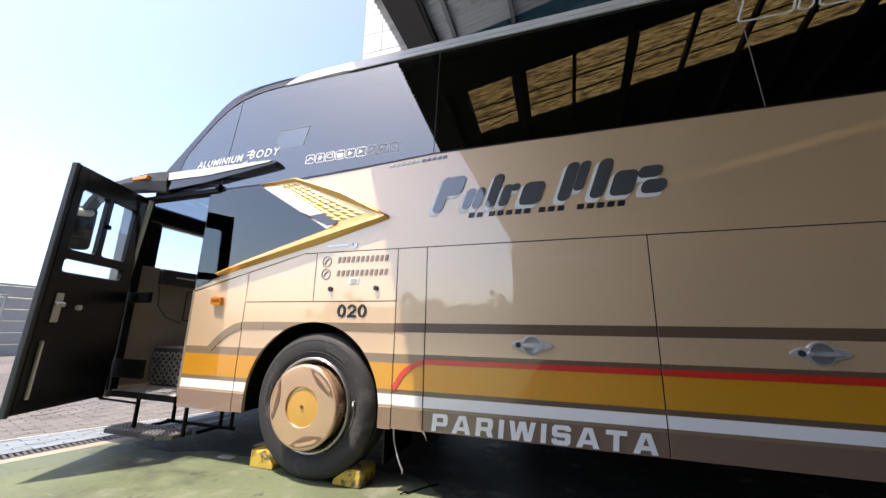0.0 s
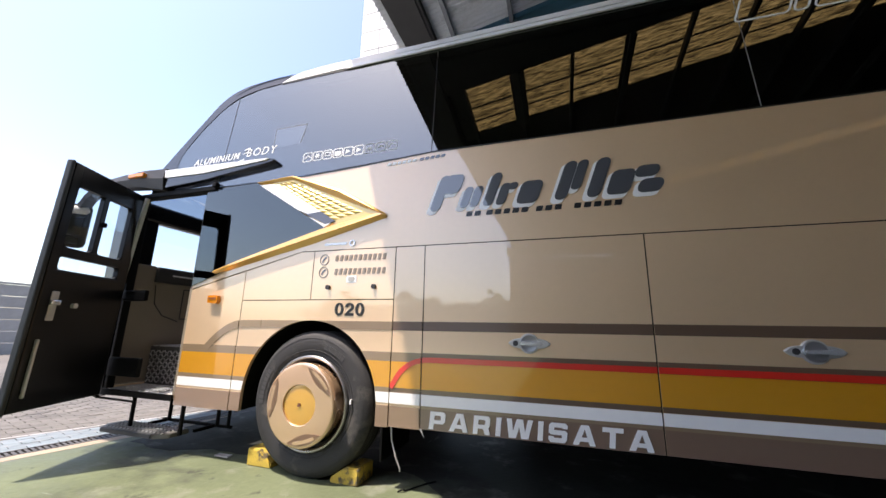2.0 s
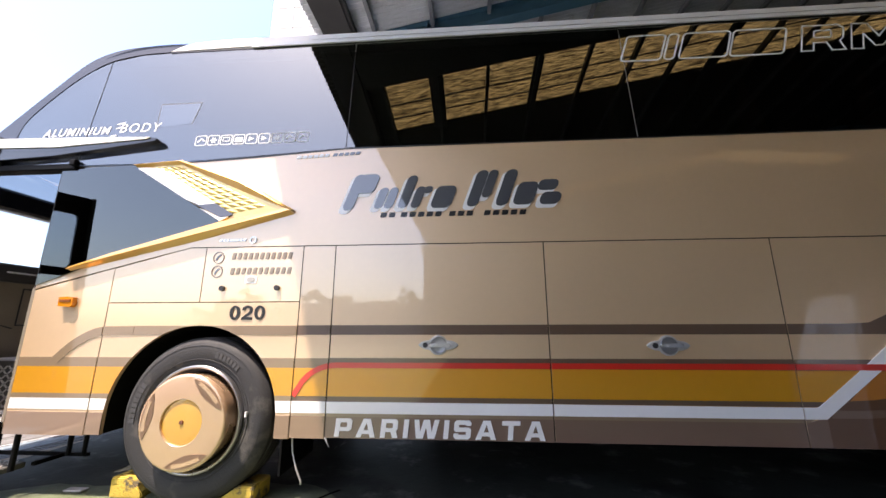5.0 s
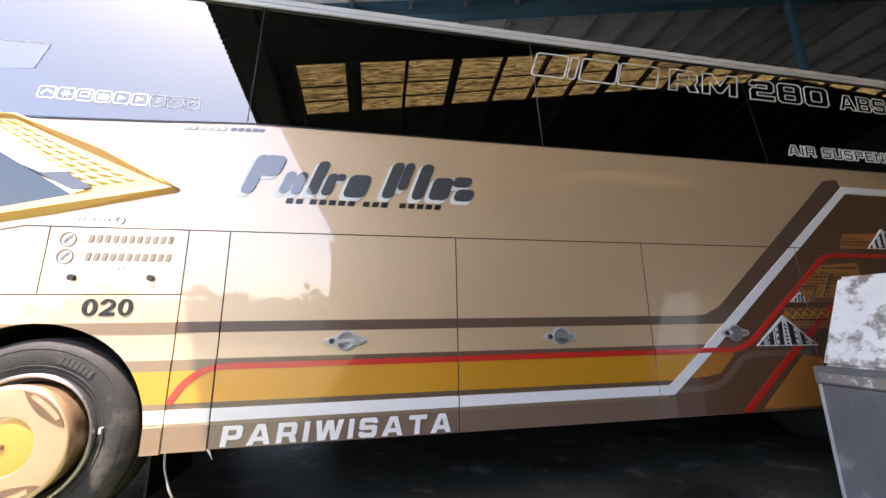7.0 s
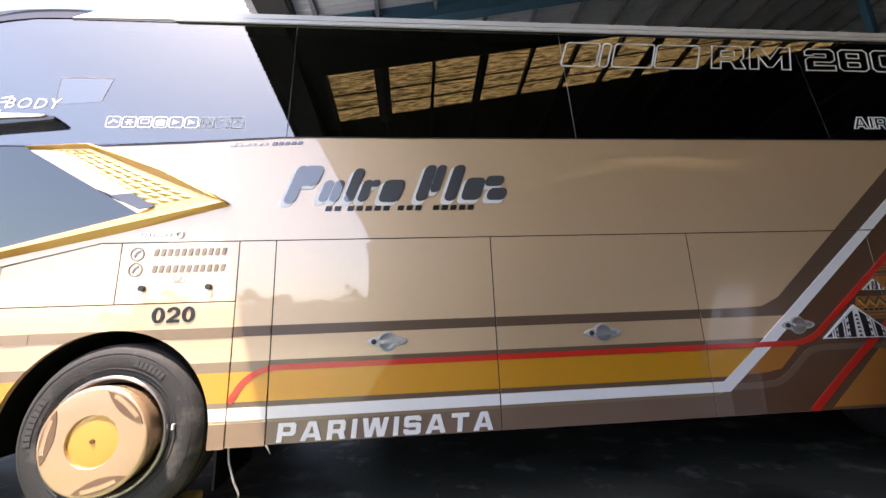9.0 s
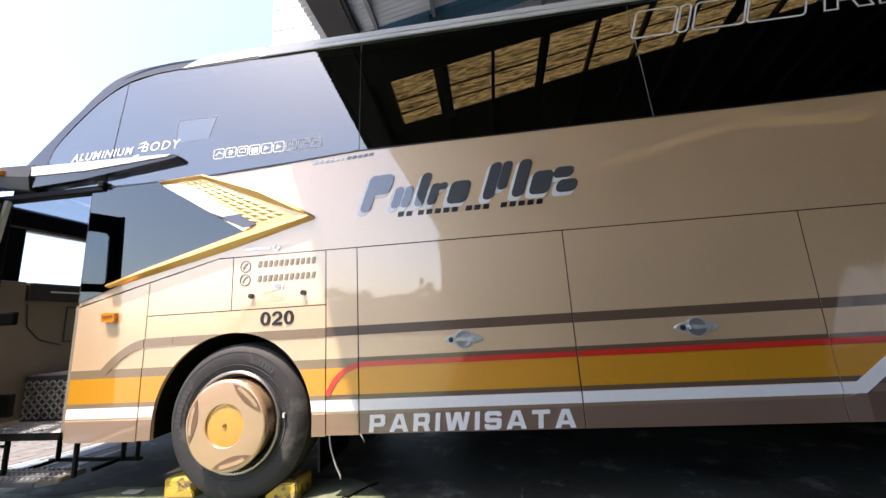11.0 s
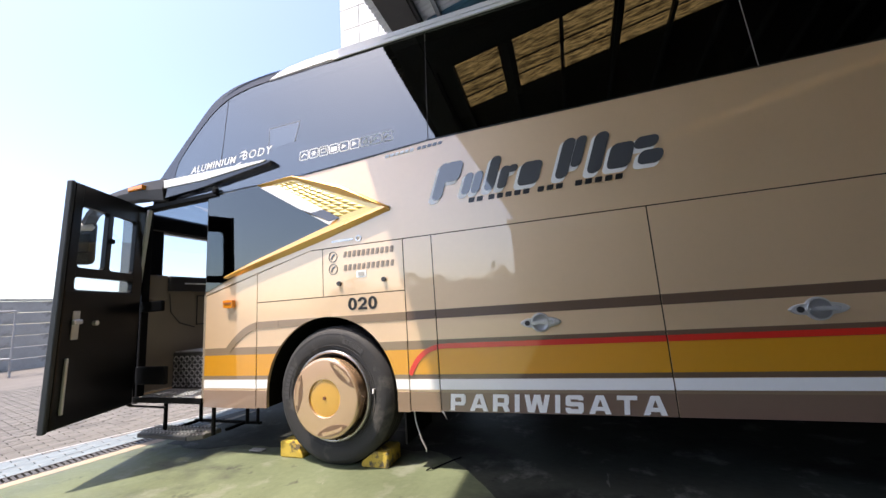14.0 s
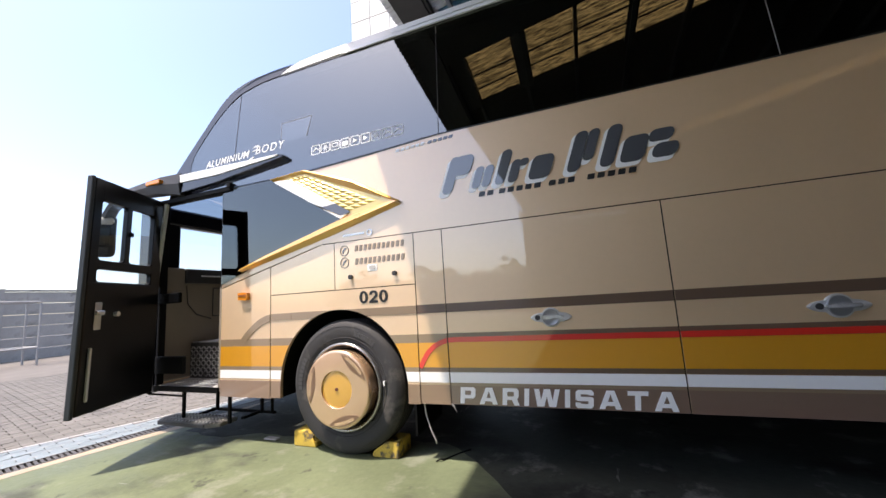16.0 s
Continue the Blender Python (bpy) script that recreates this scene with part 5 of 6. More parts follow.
# wing-shaped arm over the door and mirror
arm = part("mirror_wing", slab([(-2.345, 2.585), (-2.42, 2.600), (-3.0, 2.618), (-3.72, 2.635), (-3.80, 2.44), (-3.20, 2.468), (-2.45, 2.552), (-2.35, 2.566)], 0.055, 0.0), BLACK, bus, "black wing-shaped mirror bracket")
part("wing_blade", slab([(-2.395, 2.594), (-2.43, 2.580), (-3.18, 2.538), (-3.70, 2.548), (-3.71, 2.628), (-3.0, 2.612)], 0.066, 0.05), WHITE, arm, "white blade on the bracket")
bm = bmesh.new()
sec = [(-3.70, -0.06, 2.42, 2.65), (-3.95, -0.10, 2.46, 2.64), (-4.25, -0.13, 2.47, 2.60), (-4.6, -0.14, 2.46, 2.56), (-4.85, -0.08, 2.42, 2.50), (-5.08, -0.03, 2.28, 2.40)]
rows = []
for x, y, z0, z1 in sec:
    w = 0.10
    rows.append([bm.verts.new(v) for v in ((x, y, z0), (x, y - 0.02, (z0 + z1) / 2), (x, y, z1), (x, y + w, z1), (x, y + w, z0))])
for a, b in zip(rows, rows[1:]):
    for i in range(5):
        bm.faces.new((a[i], a[(i + 1) % 5], b[(i + 1) % 5], b[i]))
bm.faces.new(rows[0]); bm.faces.new(rows[-1][::-1])
marm = part("mirror_arm", bm, DARKGREY, bus, "black mirror arm reaching forward")
part("marker_lamp", box(-4.12, -3.90, -0.145, -0.10, 2.555, 2.60, bevel=0.008), AMBER, marm, "orange marker lamp")
MIRROR_TURN = Matrix.Translation((-5.05, -0.03, 0)) @ Matrix.Rotation(radians(-44), 4, "Z")
head = part("mirror_head", add_box(bmesh.new(), -0.07, 0.05, -0.125, 0.125, 1.90, 2.40, bevel=0.05, m=MIRROR_TURN), MATT, bus, "black hanging rear-view mirror", smooth=True)
part("mirror_cover", add_box(bmesh.new(), -0.05, 0.066, -0.115, 0.115, 2.265, 2.375, bevel=0.040, m=MIRROR_TURN), mat("beige_cover", (0.66, 0.58, 0.48), 0.5), head, "pale cover over the mirror head", smooth=True)
part("mirror_glass", add_box(bmesh.new(), 0.048, 0.054, -0.085, 0.085, 2.03, 2.235, m=MIRROR_TURN), MIRROR, head)
part("mirror_glass", add_box(bmesh.new(), 0.048, 0.054, -0.080, 0.080, 1.935, 2.005, m=MIRROR_TURN), MIRROR, head)

# open door: hinged at its front edge, swung out
HX, HY = -4.05, -0.03
DOOR_TURN = Matrix.Translation((HX, HY, 0)) @ Matrix.Rotation(math.atan2(-0.765, 0.345), 4, "Z") @ Matrix(((1, 0, -0.028, 0.012), (0, 1, 0, 0), (0, 0, 1, 0), (0, 0, 0, 1)))


def door_box(*a, bevel=0.0):
    return add_box(bmesh.new(), *a, bevel=bevel, m=DOOR_TURN)


# along the door: 0.02 at the hinge to 0.86; its inside faces the entrance
door = part("door", door_box(0.02, 0.855, -0.022, 0.022, 0.44, 1.50, bevel=0.012), DOORBLACK, bus, "open black entrance door with sliding glass")
OPENINGS = ((0.150, 0.440, 1.690, 2.217), (0.495, 0.772, 1.690, 2.217), (0.150, 0.775, 1.503, 1.612))
DOOR_BARS = ((0.02, 0.150, 1.49, 2.40), (0.774, 0.855, 1.49, 2.40), (0.149, 0.775, 2.217, 2.40), (0.149, 0.775, 1.612, 1.690), (0.149, 0.775, 1.495, 1.503), (0.440, 0.495, 1.689, 2.218))
for a, b, c, d in DOOR_BARS:
    part("door_frame", door_box(a, b, -0.022, 0.022, c, d, bevel=0.004), DOORBLACK, door)
part("weather_strip", door_box(0.856, 0.890, -0.03, 0.02, 0.43, 2.41, bevel=0.010), mat("grey_rubber_edge", (0.020, 0.026, 0.031), 0.5), door, "grey-blue rubber edge strip")
for a, b, c, d in OPENINGS:
    part("door_pane", door_box(a - 0.004, b + 0.004, -0.003, 0.003, c - 0.004, d + 0.004), CLEAR, door)
    # round inner corners of the opening
    for sx, x in ((1, a), (-1, b)):
        for sz, z in ((1, c), (-1, d)):
            rr = 0.034
            pts = [(x - sx * 0.004, z - sz * 0.004)] + [(x + sx * rr * (1 - math.cos(k * math.pi / 12)), z + sz * rr * (1 - math.sin(k * math.pi / 12))) for k in range(7)]
            bm = bmesh.new()
            f = [bm.verts.new(DOOR_TURN @ Vector((u, 0.018, v))) for u, v in pts]
            k = [bm.verts.new(DOOR_TURN @ Vector((u, -0.018, v))) for u, v in pts]
            bm.faces.new(f); bm.faces.new(k[::-1])
            for q in range(len(pts)):
                bm.faces.new((f[q], k[q], k[(q + 1) % len(pts)], f[(q + 1) % len(pts)]))
            bmesh.ops.recalc_face_normals(bm, faces=list(bm.faces))
            part("corner_fillet", bm, MATT, door)
part("pane_catch", door_box(0.43, 0.48, 0.022, 0.045, 1.94, 1.985, bevel=0.01), MATT, door)
part("lock_plate", door_box(0.70, 0.765, 0.022, 0.032, 1.10, 1.33, bevel=0.006), STEEL, door, "grey steel lock plate")
part("lock_lever", door_box(0.70, 0.78, 0.032, 0.06, 1.22, 1.26, bevel=0.008), CHROME, door)
part("lock_knob", add_bar(bmesh.new(), DOOR_TURN @ Vector((0.55, 0.022, 1.225)), DOOR_TURN @ Vector((0.55, 0.05, 1.225)), 0.022, 12), CHROME, door)
part("pull_bar", door_box(0.775, 0.795, 0.022, 0.045, 0.54, 0.96, bevel=0.006), STEEL, door)
part("hinge", box(-4.06, -3.645, -0.012, 0.030, 0.605, 0.775, bevel=0.012), MATT, door, "black hinge block")
part("hinge", box(-4.06, -3.735, -0.008, 0.030, 1.305, 1.410, bevel=0.012), MATT, door)
part("door_stay", add_bar(add_bar(bmesh.new(), (-4.02, -0.05, 0.42), (-3.60, 0.0, 0.40), 0.01), (-4.05, -0.10, 0.46), (-4.02, -0.05, 0.42), 0.014), MATT, bus)

# folding step
STEPPLATE = mat("worn_step_plate", (0.17, 0.165, 0.16), 0.45, 0.4, var=0.3, scale=9)
TREAD = mat("scuffed_tread_bars", (0.52, 0.50, 0.47), 0.5, 0.2, var=0.25, scale=12)
outline = [(-3.94, 0.01), (-3.86, -0.085), (-3.20, -0.085), (-3.10, -0.02), (-3.10, 0.16), (-3.92, 0.16)]
bm = bmesh.new()
lo, hi = [bm.verts.new((x, y, 0.150)) for x, y in outline], [bm.verts.new((x, y, 0.188)) for x, y in outline]
bm.faces.new(hi)
bm.faces.new(lo[::-1])
for i in range(len(outline)):
    bm.faces.new((lo[i], lo[(i + 1) % len(outline)], hi[(i + 1) % len(outline)], hi[i]))
bmesh.ops.bevel(bm, geom=list(bm.edges), offset=0.006, segments=2, affect="EDGES")
step = part("folding_step", bm, STEPPLATE, bus, "fold-out diamond plate step")
part("step_treads", add_treads(bmesh.new(), -3.87, -3.14, -0.065, 0.145, 0.190), TREAD, step)
part("step_edge", box(-3.84, -3.22, -0.094, -0.0855, 0.155, 0.186, bevel=0.003), DARKGREY, step)
for x in (-3.66, -3.05):
    part("strut", add_bar(bmesh.new(), (x, 0.03, 0.17), (x, 0.03, 0.45), 0.017), MATT, step)
    part("strut", add_bar(bmesh.new(), (x + 0.06, 0.34, 0.18), (x + 0.06, 0.34, 0.45), 0.017), MATT, step)
    part("side_rail", box(x - 0.016, x + 0.016, 0.16, 0.36, 0.160, 0.186, bevel=0.004), MATT, step)
part("back_rail", box(-3.70, -2.84, 0.345, 0.375, 0.165, 0.190, bevel=0.004), MATT, step)
part("strut", add_bar(bmesh.new(), (-3.60, 0.30, 0.40), (-2.80, 0.30, 0.40), 0.014), MATT, step)
part("strut", add_bar(bmesh.new(), (-2.86, 0.34, 0.18), (-2.86, 0.34, 0.44), 0.015), MATT, step)

# small fittings on the side
def handle(cx, cz):
    """Winged plate round a dished grip recess."""
    bm = bmesh.new()
    hw, hh = 0.064, 0.032
    a0 = math.asin(hh / hw)
    arc_up = [(cx + hw * math.cos(a), cz + hw * math.sin(a)) for a in np.linspace(math.pi - a0, a0, 15)]
    arc_lo = [(cx + hw * math.cos(a), cz + hw * math.sin(a)) for a in np.linspace(-a0, a0 - math.pi, 15)]
    right = curve_between((cx + 0.075, cz + 0.030), (cx + 0.118, cz + 0.024), (cx + 0.134, cz), 5) + curve_between((cx + 0.134, cz), (cx + 0.118, cz - 0.024), (cx + 0.075, cz - 0.030), 5)[1:]
    left = [(2 * cx - x, z) for x, z in right][::-1]
    outline = arc_up + right + arc_lo + left
    ring = [(cx + 0.052 * math.cos(a), cz + 0.052 * math.sin(a)) for a in np.linspace(math.pi, -math.pi, 41)[:-1]]
    # rounded rim: outline rises, flattens, and falls
    rows = []
    for grow, d in ((1.0, 0.0), (0.985, 0.010), (0.94, 0.014)):
        rows.append([bm.verts.new(on_side(cx + (x - cx) * grow, cz + (z - cz) * grow, d)) for x, z in outline])
    for a, b in zip(rows, rows[1:]):
        for i in range(len(outline)):
            bm.faces.new((a[i], a[(i + 1) % len(outline)], b[(i + 1) % len(outline)], b[i]))
    bm.faces.new(rows[-1])
    return bm, ring


DISH = mat("steel_dish", (0.32, 0.32, 0.33), 0.30, 0.65)
doors = [p for p in panel_obs if p[0] == "luggage_door"]
for (pname, ob, *_), cx in zip(doors, (-0.118, 1.352, 2.81)):
    cz = 1.012
    plate, ring = handle(cx, cz)
    h = part("handle", plate, STEEL, ob, "brushed steel flap handle")
    bm = bmesh.new()
    rows = [[bm.verts.new(on_side(cx + (x - cx) * g, cz + (z - cz) * g, d)) for x, z in ring] for g, d in ((1.05, 0.0142), (1.0, 0.0185), (0.95, 0.0175), (0.80, 0.0158), (0.5, 0.0150), (0.05, 0.0148))]
    for a, b in zip(rows, rows[1:]):
        for i in range(len(ring)):
            bm.faces.new((a[i], a[(i + 1) % len(ring)], b[(i + 1) % len(ring)], b[i]))
    part("dish", bm, DISH, ob, "dished steel grip recess", smooth=True)
    part("grip", add_slab(slab(rounded(cx - 0.060, cx + 0.085, cz - 0.012, cz + 0.012, 0.011), 0.030, 0.012), rounded(cx - 0.050, cx + 0.075, cz - 0.007, cz + 0.007, 0.0065), 0.033, 0.029), CHROME, ob)
    part("lock", slab([(cx - 0.085 + 0.017 * math.cos(a), cz + 0.017 * math.sin(a)) for a in np.linspace(0, 2 * math.pi, 17)[:-1]], 0.021, 0.0), DARKGREY, ob)
hatch = [p[1] for p in panel_obs if p[0] == "service_hatch"][0]
for bx in (-1.676, -1.268):
    part("latch", add_bar(bmesh.new(), (bx, 0.0, 1.402), (bx, -0.02, 1.402), 0.019, 12), DARKGREY, hatch, "dark round latch")
blink = part("side_blinker", slab([(-2.90, 1.345), (-2.84, 1.350), (-2.79, 1.345), (-2.785, 1.29), (-2.80, 1.275), (-2.895, 1.283)], 0.035, 0.0), AMBER, bus, "amber side indicator lamp")
part("lens_bar", slab([(-2.885, 1.33), (-2.80, 1.33), (-2.80, 1.312), (-2.885, 1.312)], 0.040, 0.02), mat("dark_amber", (0.25, 0.07, 0.01), 0.3), blink)

# lettering; telephone numbers and makers' marks as plain shapes
ld = doors[0][1]
capitals("lettering", "PARIWISATA", -0.792, 0.560, 0.440, 0.550, on_side, 0.010, WHITE, ld, "white lettering", 0.10, 0.0, 0.30)
capitals("fleet_number", "020", -1.600, -1.340, 1.180, 1.280, on_side, 0.005, INK, panel_obs[1][1], "black fleet number", 0.0, 0.0, 0.12, ROUND)
bm = bmesh.new()
for z0, x0, x1 in ((1.636, -1.635, -1.150), (1.526, -1.635, -1.160)):
    x = x0
    while x < x1 - 0.02:
        add_slab(bm, rounded(x, x + 0.026, z0 - 0.024, z0 + 0.026, 0.007, 0.18), 0.004, -0.002)
        x += 0.0425
word("number_bar", bm, mat("grey_brown_vinyl", (0.27, 0.225, 0.185), 0.4), hatch, "", 0.18)
for z0 in (1.628, 1.525):
    ring = [(-1.735 + 0.040 * math.cos(a), z0 + 0.042 * math.sin(a)) for a in np.linspace(0, 2 * math.pi, 25)]
    part("phone_ring", slab(ribbon(ring, 0.006), 0.004, -0.002), mat("thin_grey_vinyl", (0.16, 0.14, 0.12), 0.4), hatch)
    part("phone_sign", slab(ribbon(curve_between((-1.752, z0 - 0.022), (-1.745, z0 + 0.012), (-1.716, z0 + 0.02)), 0.013), 0.004, -0.002), LETTER, hatch)
part("badge", slab(rounded(-1.515, -1.425, 1.437, 1.492, 0.008), 0.004, -0.002), WHITE, hatch)
part("badge", slab(rounded(-1.498, -1.442, 1.448, 1.482, 0.012), 0.007, 0.0), mat("pale_grey_vinyl", (0.45, 0.44, 0.42), 0.5), hatch)

# company mark: slanted rounded blocks over white shadow blocks
blocks = [(-0.835, -0.755, 1.965, 2.245), (-0.745, -0.600, 2.095, 2.245), (-0.600, -0.535, 1.975, 2.135), (-0.525, -0.460, 1.975, 2.135), (-0.425, -0.350, 1.975, 2.225), (-0.330, -0.262, 1.975, 2.137), (-0.235, -0.170, 2.085, 2.137), (-0.185, -0.035, 1.970, 2.137),
          (0.075, 0.160, 1.975, 2.250), (0.185, 0.255, 2.040, 2.250), (0.282, 0.372, 1.975, 2.250), (0.405, 0.550, 1.980, 2.150), (0.585, 0.725, 2.085, 2.165), (0.590, 0.735, 1.978, 2.070)]
for i, (x0, x1, z0, z1) in enumerate(blocks):
    sh = 0.36
    part("mark_shadow", slab(rounded(x0 - 0.030, x1 - 0.022, z0 - 0.026, z1 - 0.016, min(0.034, (x1 - x0) * 0.45, (z1 - z0) * 0.45), sh), 0.004 + 0.0007 * (i % 2), -0.002), WHITE, upper)
    part("mark_block", slab(rounded(x0, x1, z0, z1, min(0.040, (x1 - x0) * 0.45, (z1 - z0) * 0.45), sh), 0.0075 + 0.0007 * (i % 2), 0.0), LETTER, upper, "slate grey company mark")
bm = bmesh.new()
for x0, n in ((-0.545, 2), (-0.395, 5), (-0.045, 3), (0.205, 5)):
    for k in range(n):
        add_slab(bm, rounded(x0 + k * 0.0625, x0 + k * 0.0625 + 0.044, 1.908, 1.944, 0.006, 0.25), 0.004, -0.002)
word("mark_bar", bm, INK, upper, "", 0.25)
bm = bmesh.new()
for k in range(6):
    add_slab(bm, rounded(-1.215 + k * 0.044, -1.182 + k * 0.044, 2.391 + k * 0.002, 2.415 + k * 0.002, 0.005, 0.5), 0.005, -0.002)
word("maker_mark", bm, WHITE, upper, "", 0.5)
bm = bmesh.new()
for k in range(5):
    add_slab(bm, rounded(-0.93 + k * 0.044, -0.897 + k * 0.044, 2.404 + k * 0.002, 2.427 + k * 0.002, 0.005, 0.5), 0.005, -0.002)
word("maker_mark", bm, LETTER, upper, "", 0.5)
bm = bmesh.new()
for k in range(8):
    add_slab(bm, rounded(-1.745 + k * 0.026, -1.725 + k * 0.026, 1.748, 1.766, 0.003, 0.3), 0.006, -0.002)
word("maker_mark", bm, CHROME, upper, "", 0.3)
ring = [(-1.485 + 0.022 * math.cos(a), 1.757 + 0.022 * math.sin(a)) for a in np.linspace(0, 2 * math.pi, 25)]
part("maker_mark", slab(ribbon(ring, 0.008), 0.008, -0.002), CHROME, upper)

# on the glass
GL = mat("white_window_vinyl", (0.86, 0.87, 0.88), 0.5, var=0.03)
word("window_lettering", lettering("ALUMINIUM", -3.43, -2.835, 2.672, 2.748, on_glass, 0.007, 0.15, 0.015, 0.012), GL, bus, "white window lettering")
for k, (x0, z0, w) in enumerate(((-2.795, 2.765, 0.07), (-2.80, 2.725, 0.06), (-2.83, 2.648, 0.06))):
    part("letter_wing", slab([(x0, z0), (x0 + w, z0 + 0.012), (x0 + w + 0.004, z0 + 0.026), (x0 + 0.015, z0 + 0.012)], 0.007, 0.004, on_glass), GL, bus, "white wing stroke beside the lettering")
word("window_lettering", lettering("BODY", -2.75, -2.392, 2.690, 2.775, on_glass, 0.007, 0.15, 0.0, -0.01), GL, bus)
for k in range(9):
    x0 = -2.064 + k * 0.1045
    bm = bmesh.new()
    add_slab(bm, ribbon(rounded(x0, x0 + 0.09, 2.540, 2.626, 0.014) + [rounded(x0, x0 + 0.09, 2.540, 2.626, 0.014)[0]], 0.006), 0.007, 0.004, on_glass)
    cx, cz = x0 + 0.045, 2.583
    if k in (1, 6):
        for a in range(3):
            d = (0.026 * math.cos(a * 1.047), 0.026 * math.sin(a * 1.047))
            add_slab(bm, ribbon([(cx - d[0], cz - d[1]), (cx + d[0], cz + d[1])], 0.009), 0.007, 0.004, on_glass)
    elif k in (3,):
        add_slab(bm, rounded(cx - 0.030, cx + 0.030, cz - 0.026, cz + 0.018, 0.006), 0.007, 0.004, on_glass)
    elif k in (2,):
        add_slab(bm, ribbon([(cx - 0.026, cz - 0.012), (cx - 0.026, cz + 0.022), (cx + 0.026, cz + 0.022), (cx + 0.026, cz - 0.012), (cx - 0.026, cz - 0.0121)], 0.006), 0.007, 0.004, on_glass)
    elif k in (4, 5):
        add_slab(bm, [(cx - 0.025, cz - 0.02), (cx + 0.022, cz), (cx - 0.02, cz + 0.024)], 0.007, 0.004, on_glass)
    else:
        add_slab(bm, ribbon([(cx - 0.028, cz - 0.014), (cx, cz + 0.016), (cx + 0.03, cz - 0.004)], 0.010), 0.007, 0.004, on_glass)
    part("pictogram", bm, GL, bus, "white pictogram sticker")
part("window_patch", slab([(-2.445, 2.950), (-2.09, 2.952), (-2.135, 2.750), (-2.435, 2.722)], 0.0050, 0.003, on_glass), glass("pale_patch_glass", (0.05, 0.05, 0.054), 0.235), bus, "faint pale four-sided patch on the glass")
part("window_patch", slab(ribbon([(-2.435, 2.722), (-2.445, 2.950), (-2.09, 2.952), (-2.135, 2.750)], 0.008), 0.0058, 0.003, on_glass), mat("pale_patch_edge", (0.16, 0.17, 0.185), 0.3), bus)
# big outlined words: the maker's name as outlined blocks, then the model lettering
for x0, x1 in ((1.30, 1.60), (1.625, 1.70), (1.735, 2.09), (2.11, 2.50)):
    pts = rounded(x0, x1, 3.155, 3.40, 0.03, 0.36)
    part("outlined_block", slab(ribbon(pts + [pts[0]], 0.012), 0.0065, 0.004, on_glass), GL, bus, "white outlined block on the glass")
capitals("window_lettering", "RM", 2.63, 3.44, 3.165, 3.405, on_glass, 0.0065, GL, bus, "white outlined window lettering", 0.30, 0.010, 0.14)
capitals("window_lettering", "280", 3.52, 4.52, 3.165, 3.400, on_glass, 0.0065, GL, bus, "white outlined window lettering", 0.25, 0.010, 0.14)
capitals("window_lettering", "ABS", 4.60, 5.25, 3.165, 3.345, on_glass, 0.0065, GL, bus, "white outlined window lettering", 0.25, 0.009, 0.14)
capitals("window_lettering", "AIR SUSPENSION", 3.735, 5.34, 2.575, 2.685, on_glass, 0.0065, GL, bus, "white outlined window lettering", 0.20, 0.009, 0.16)

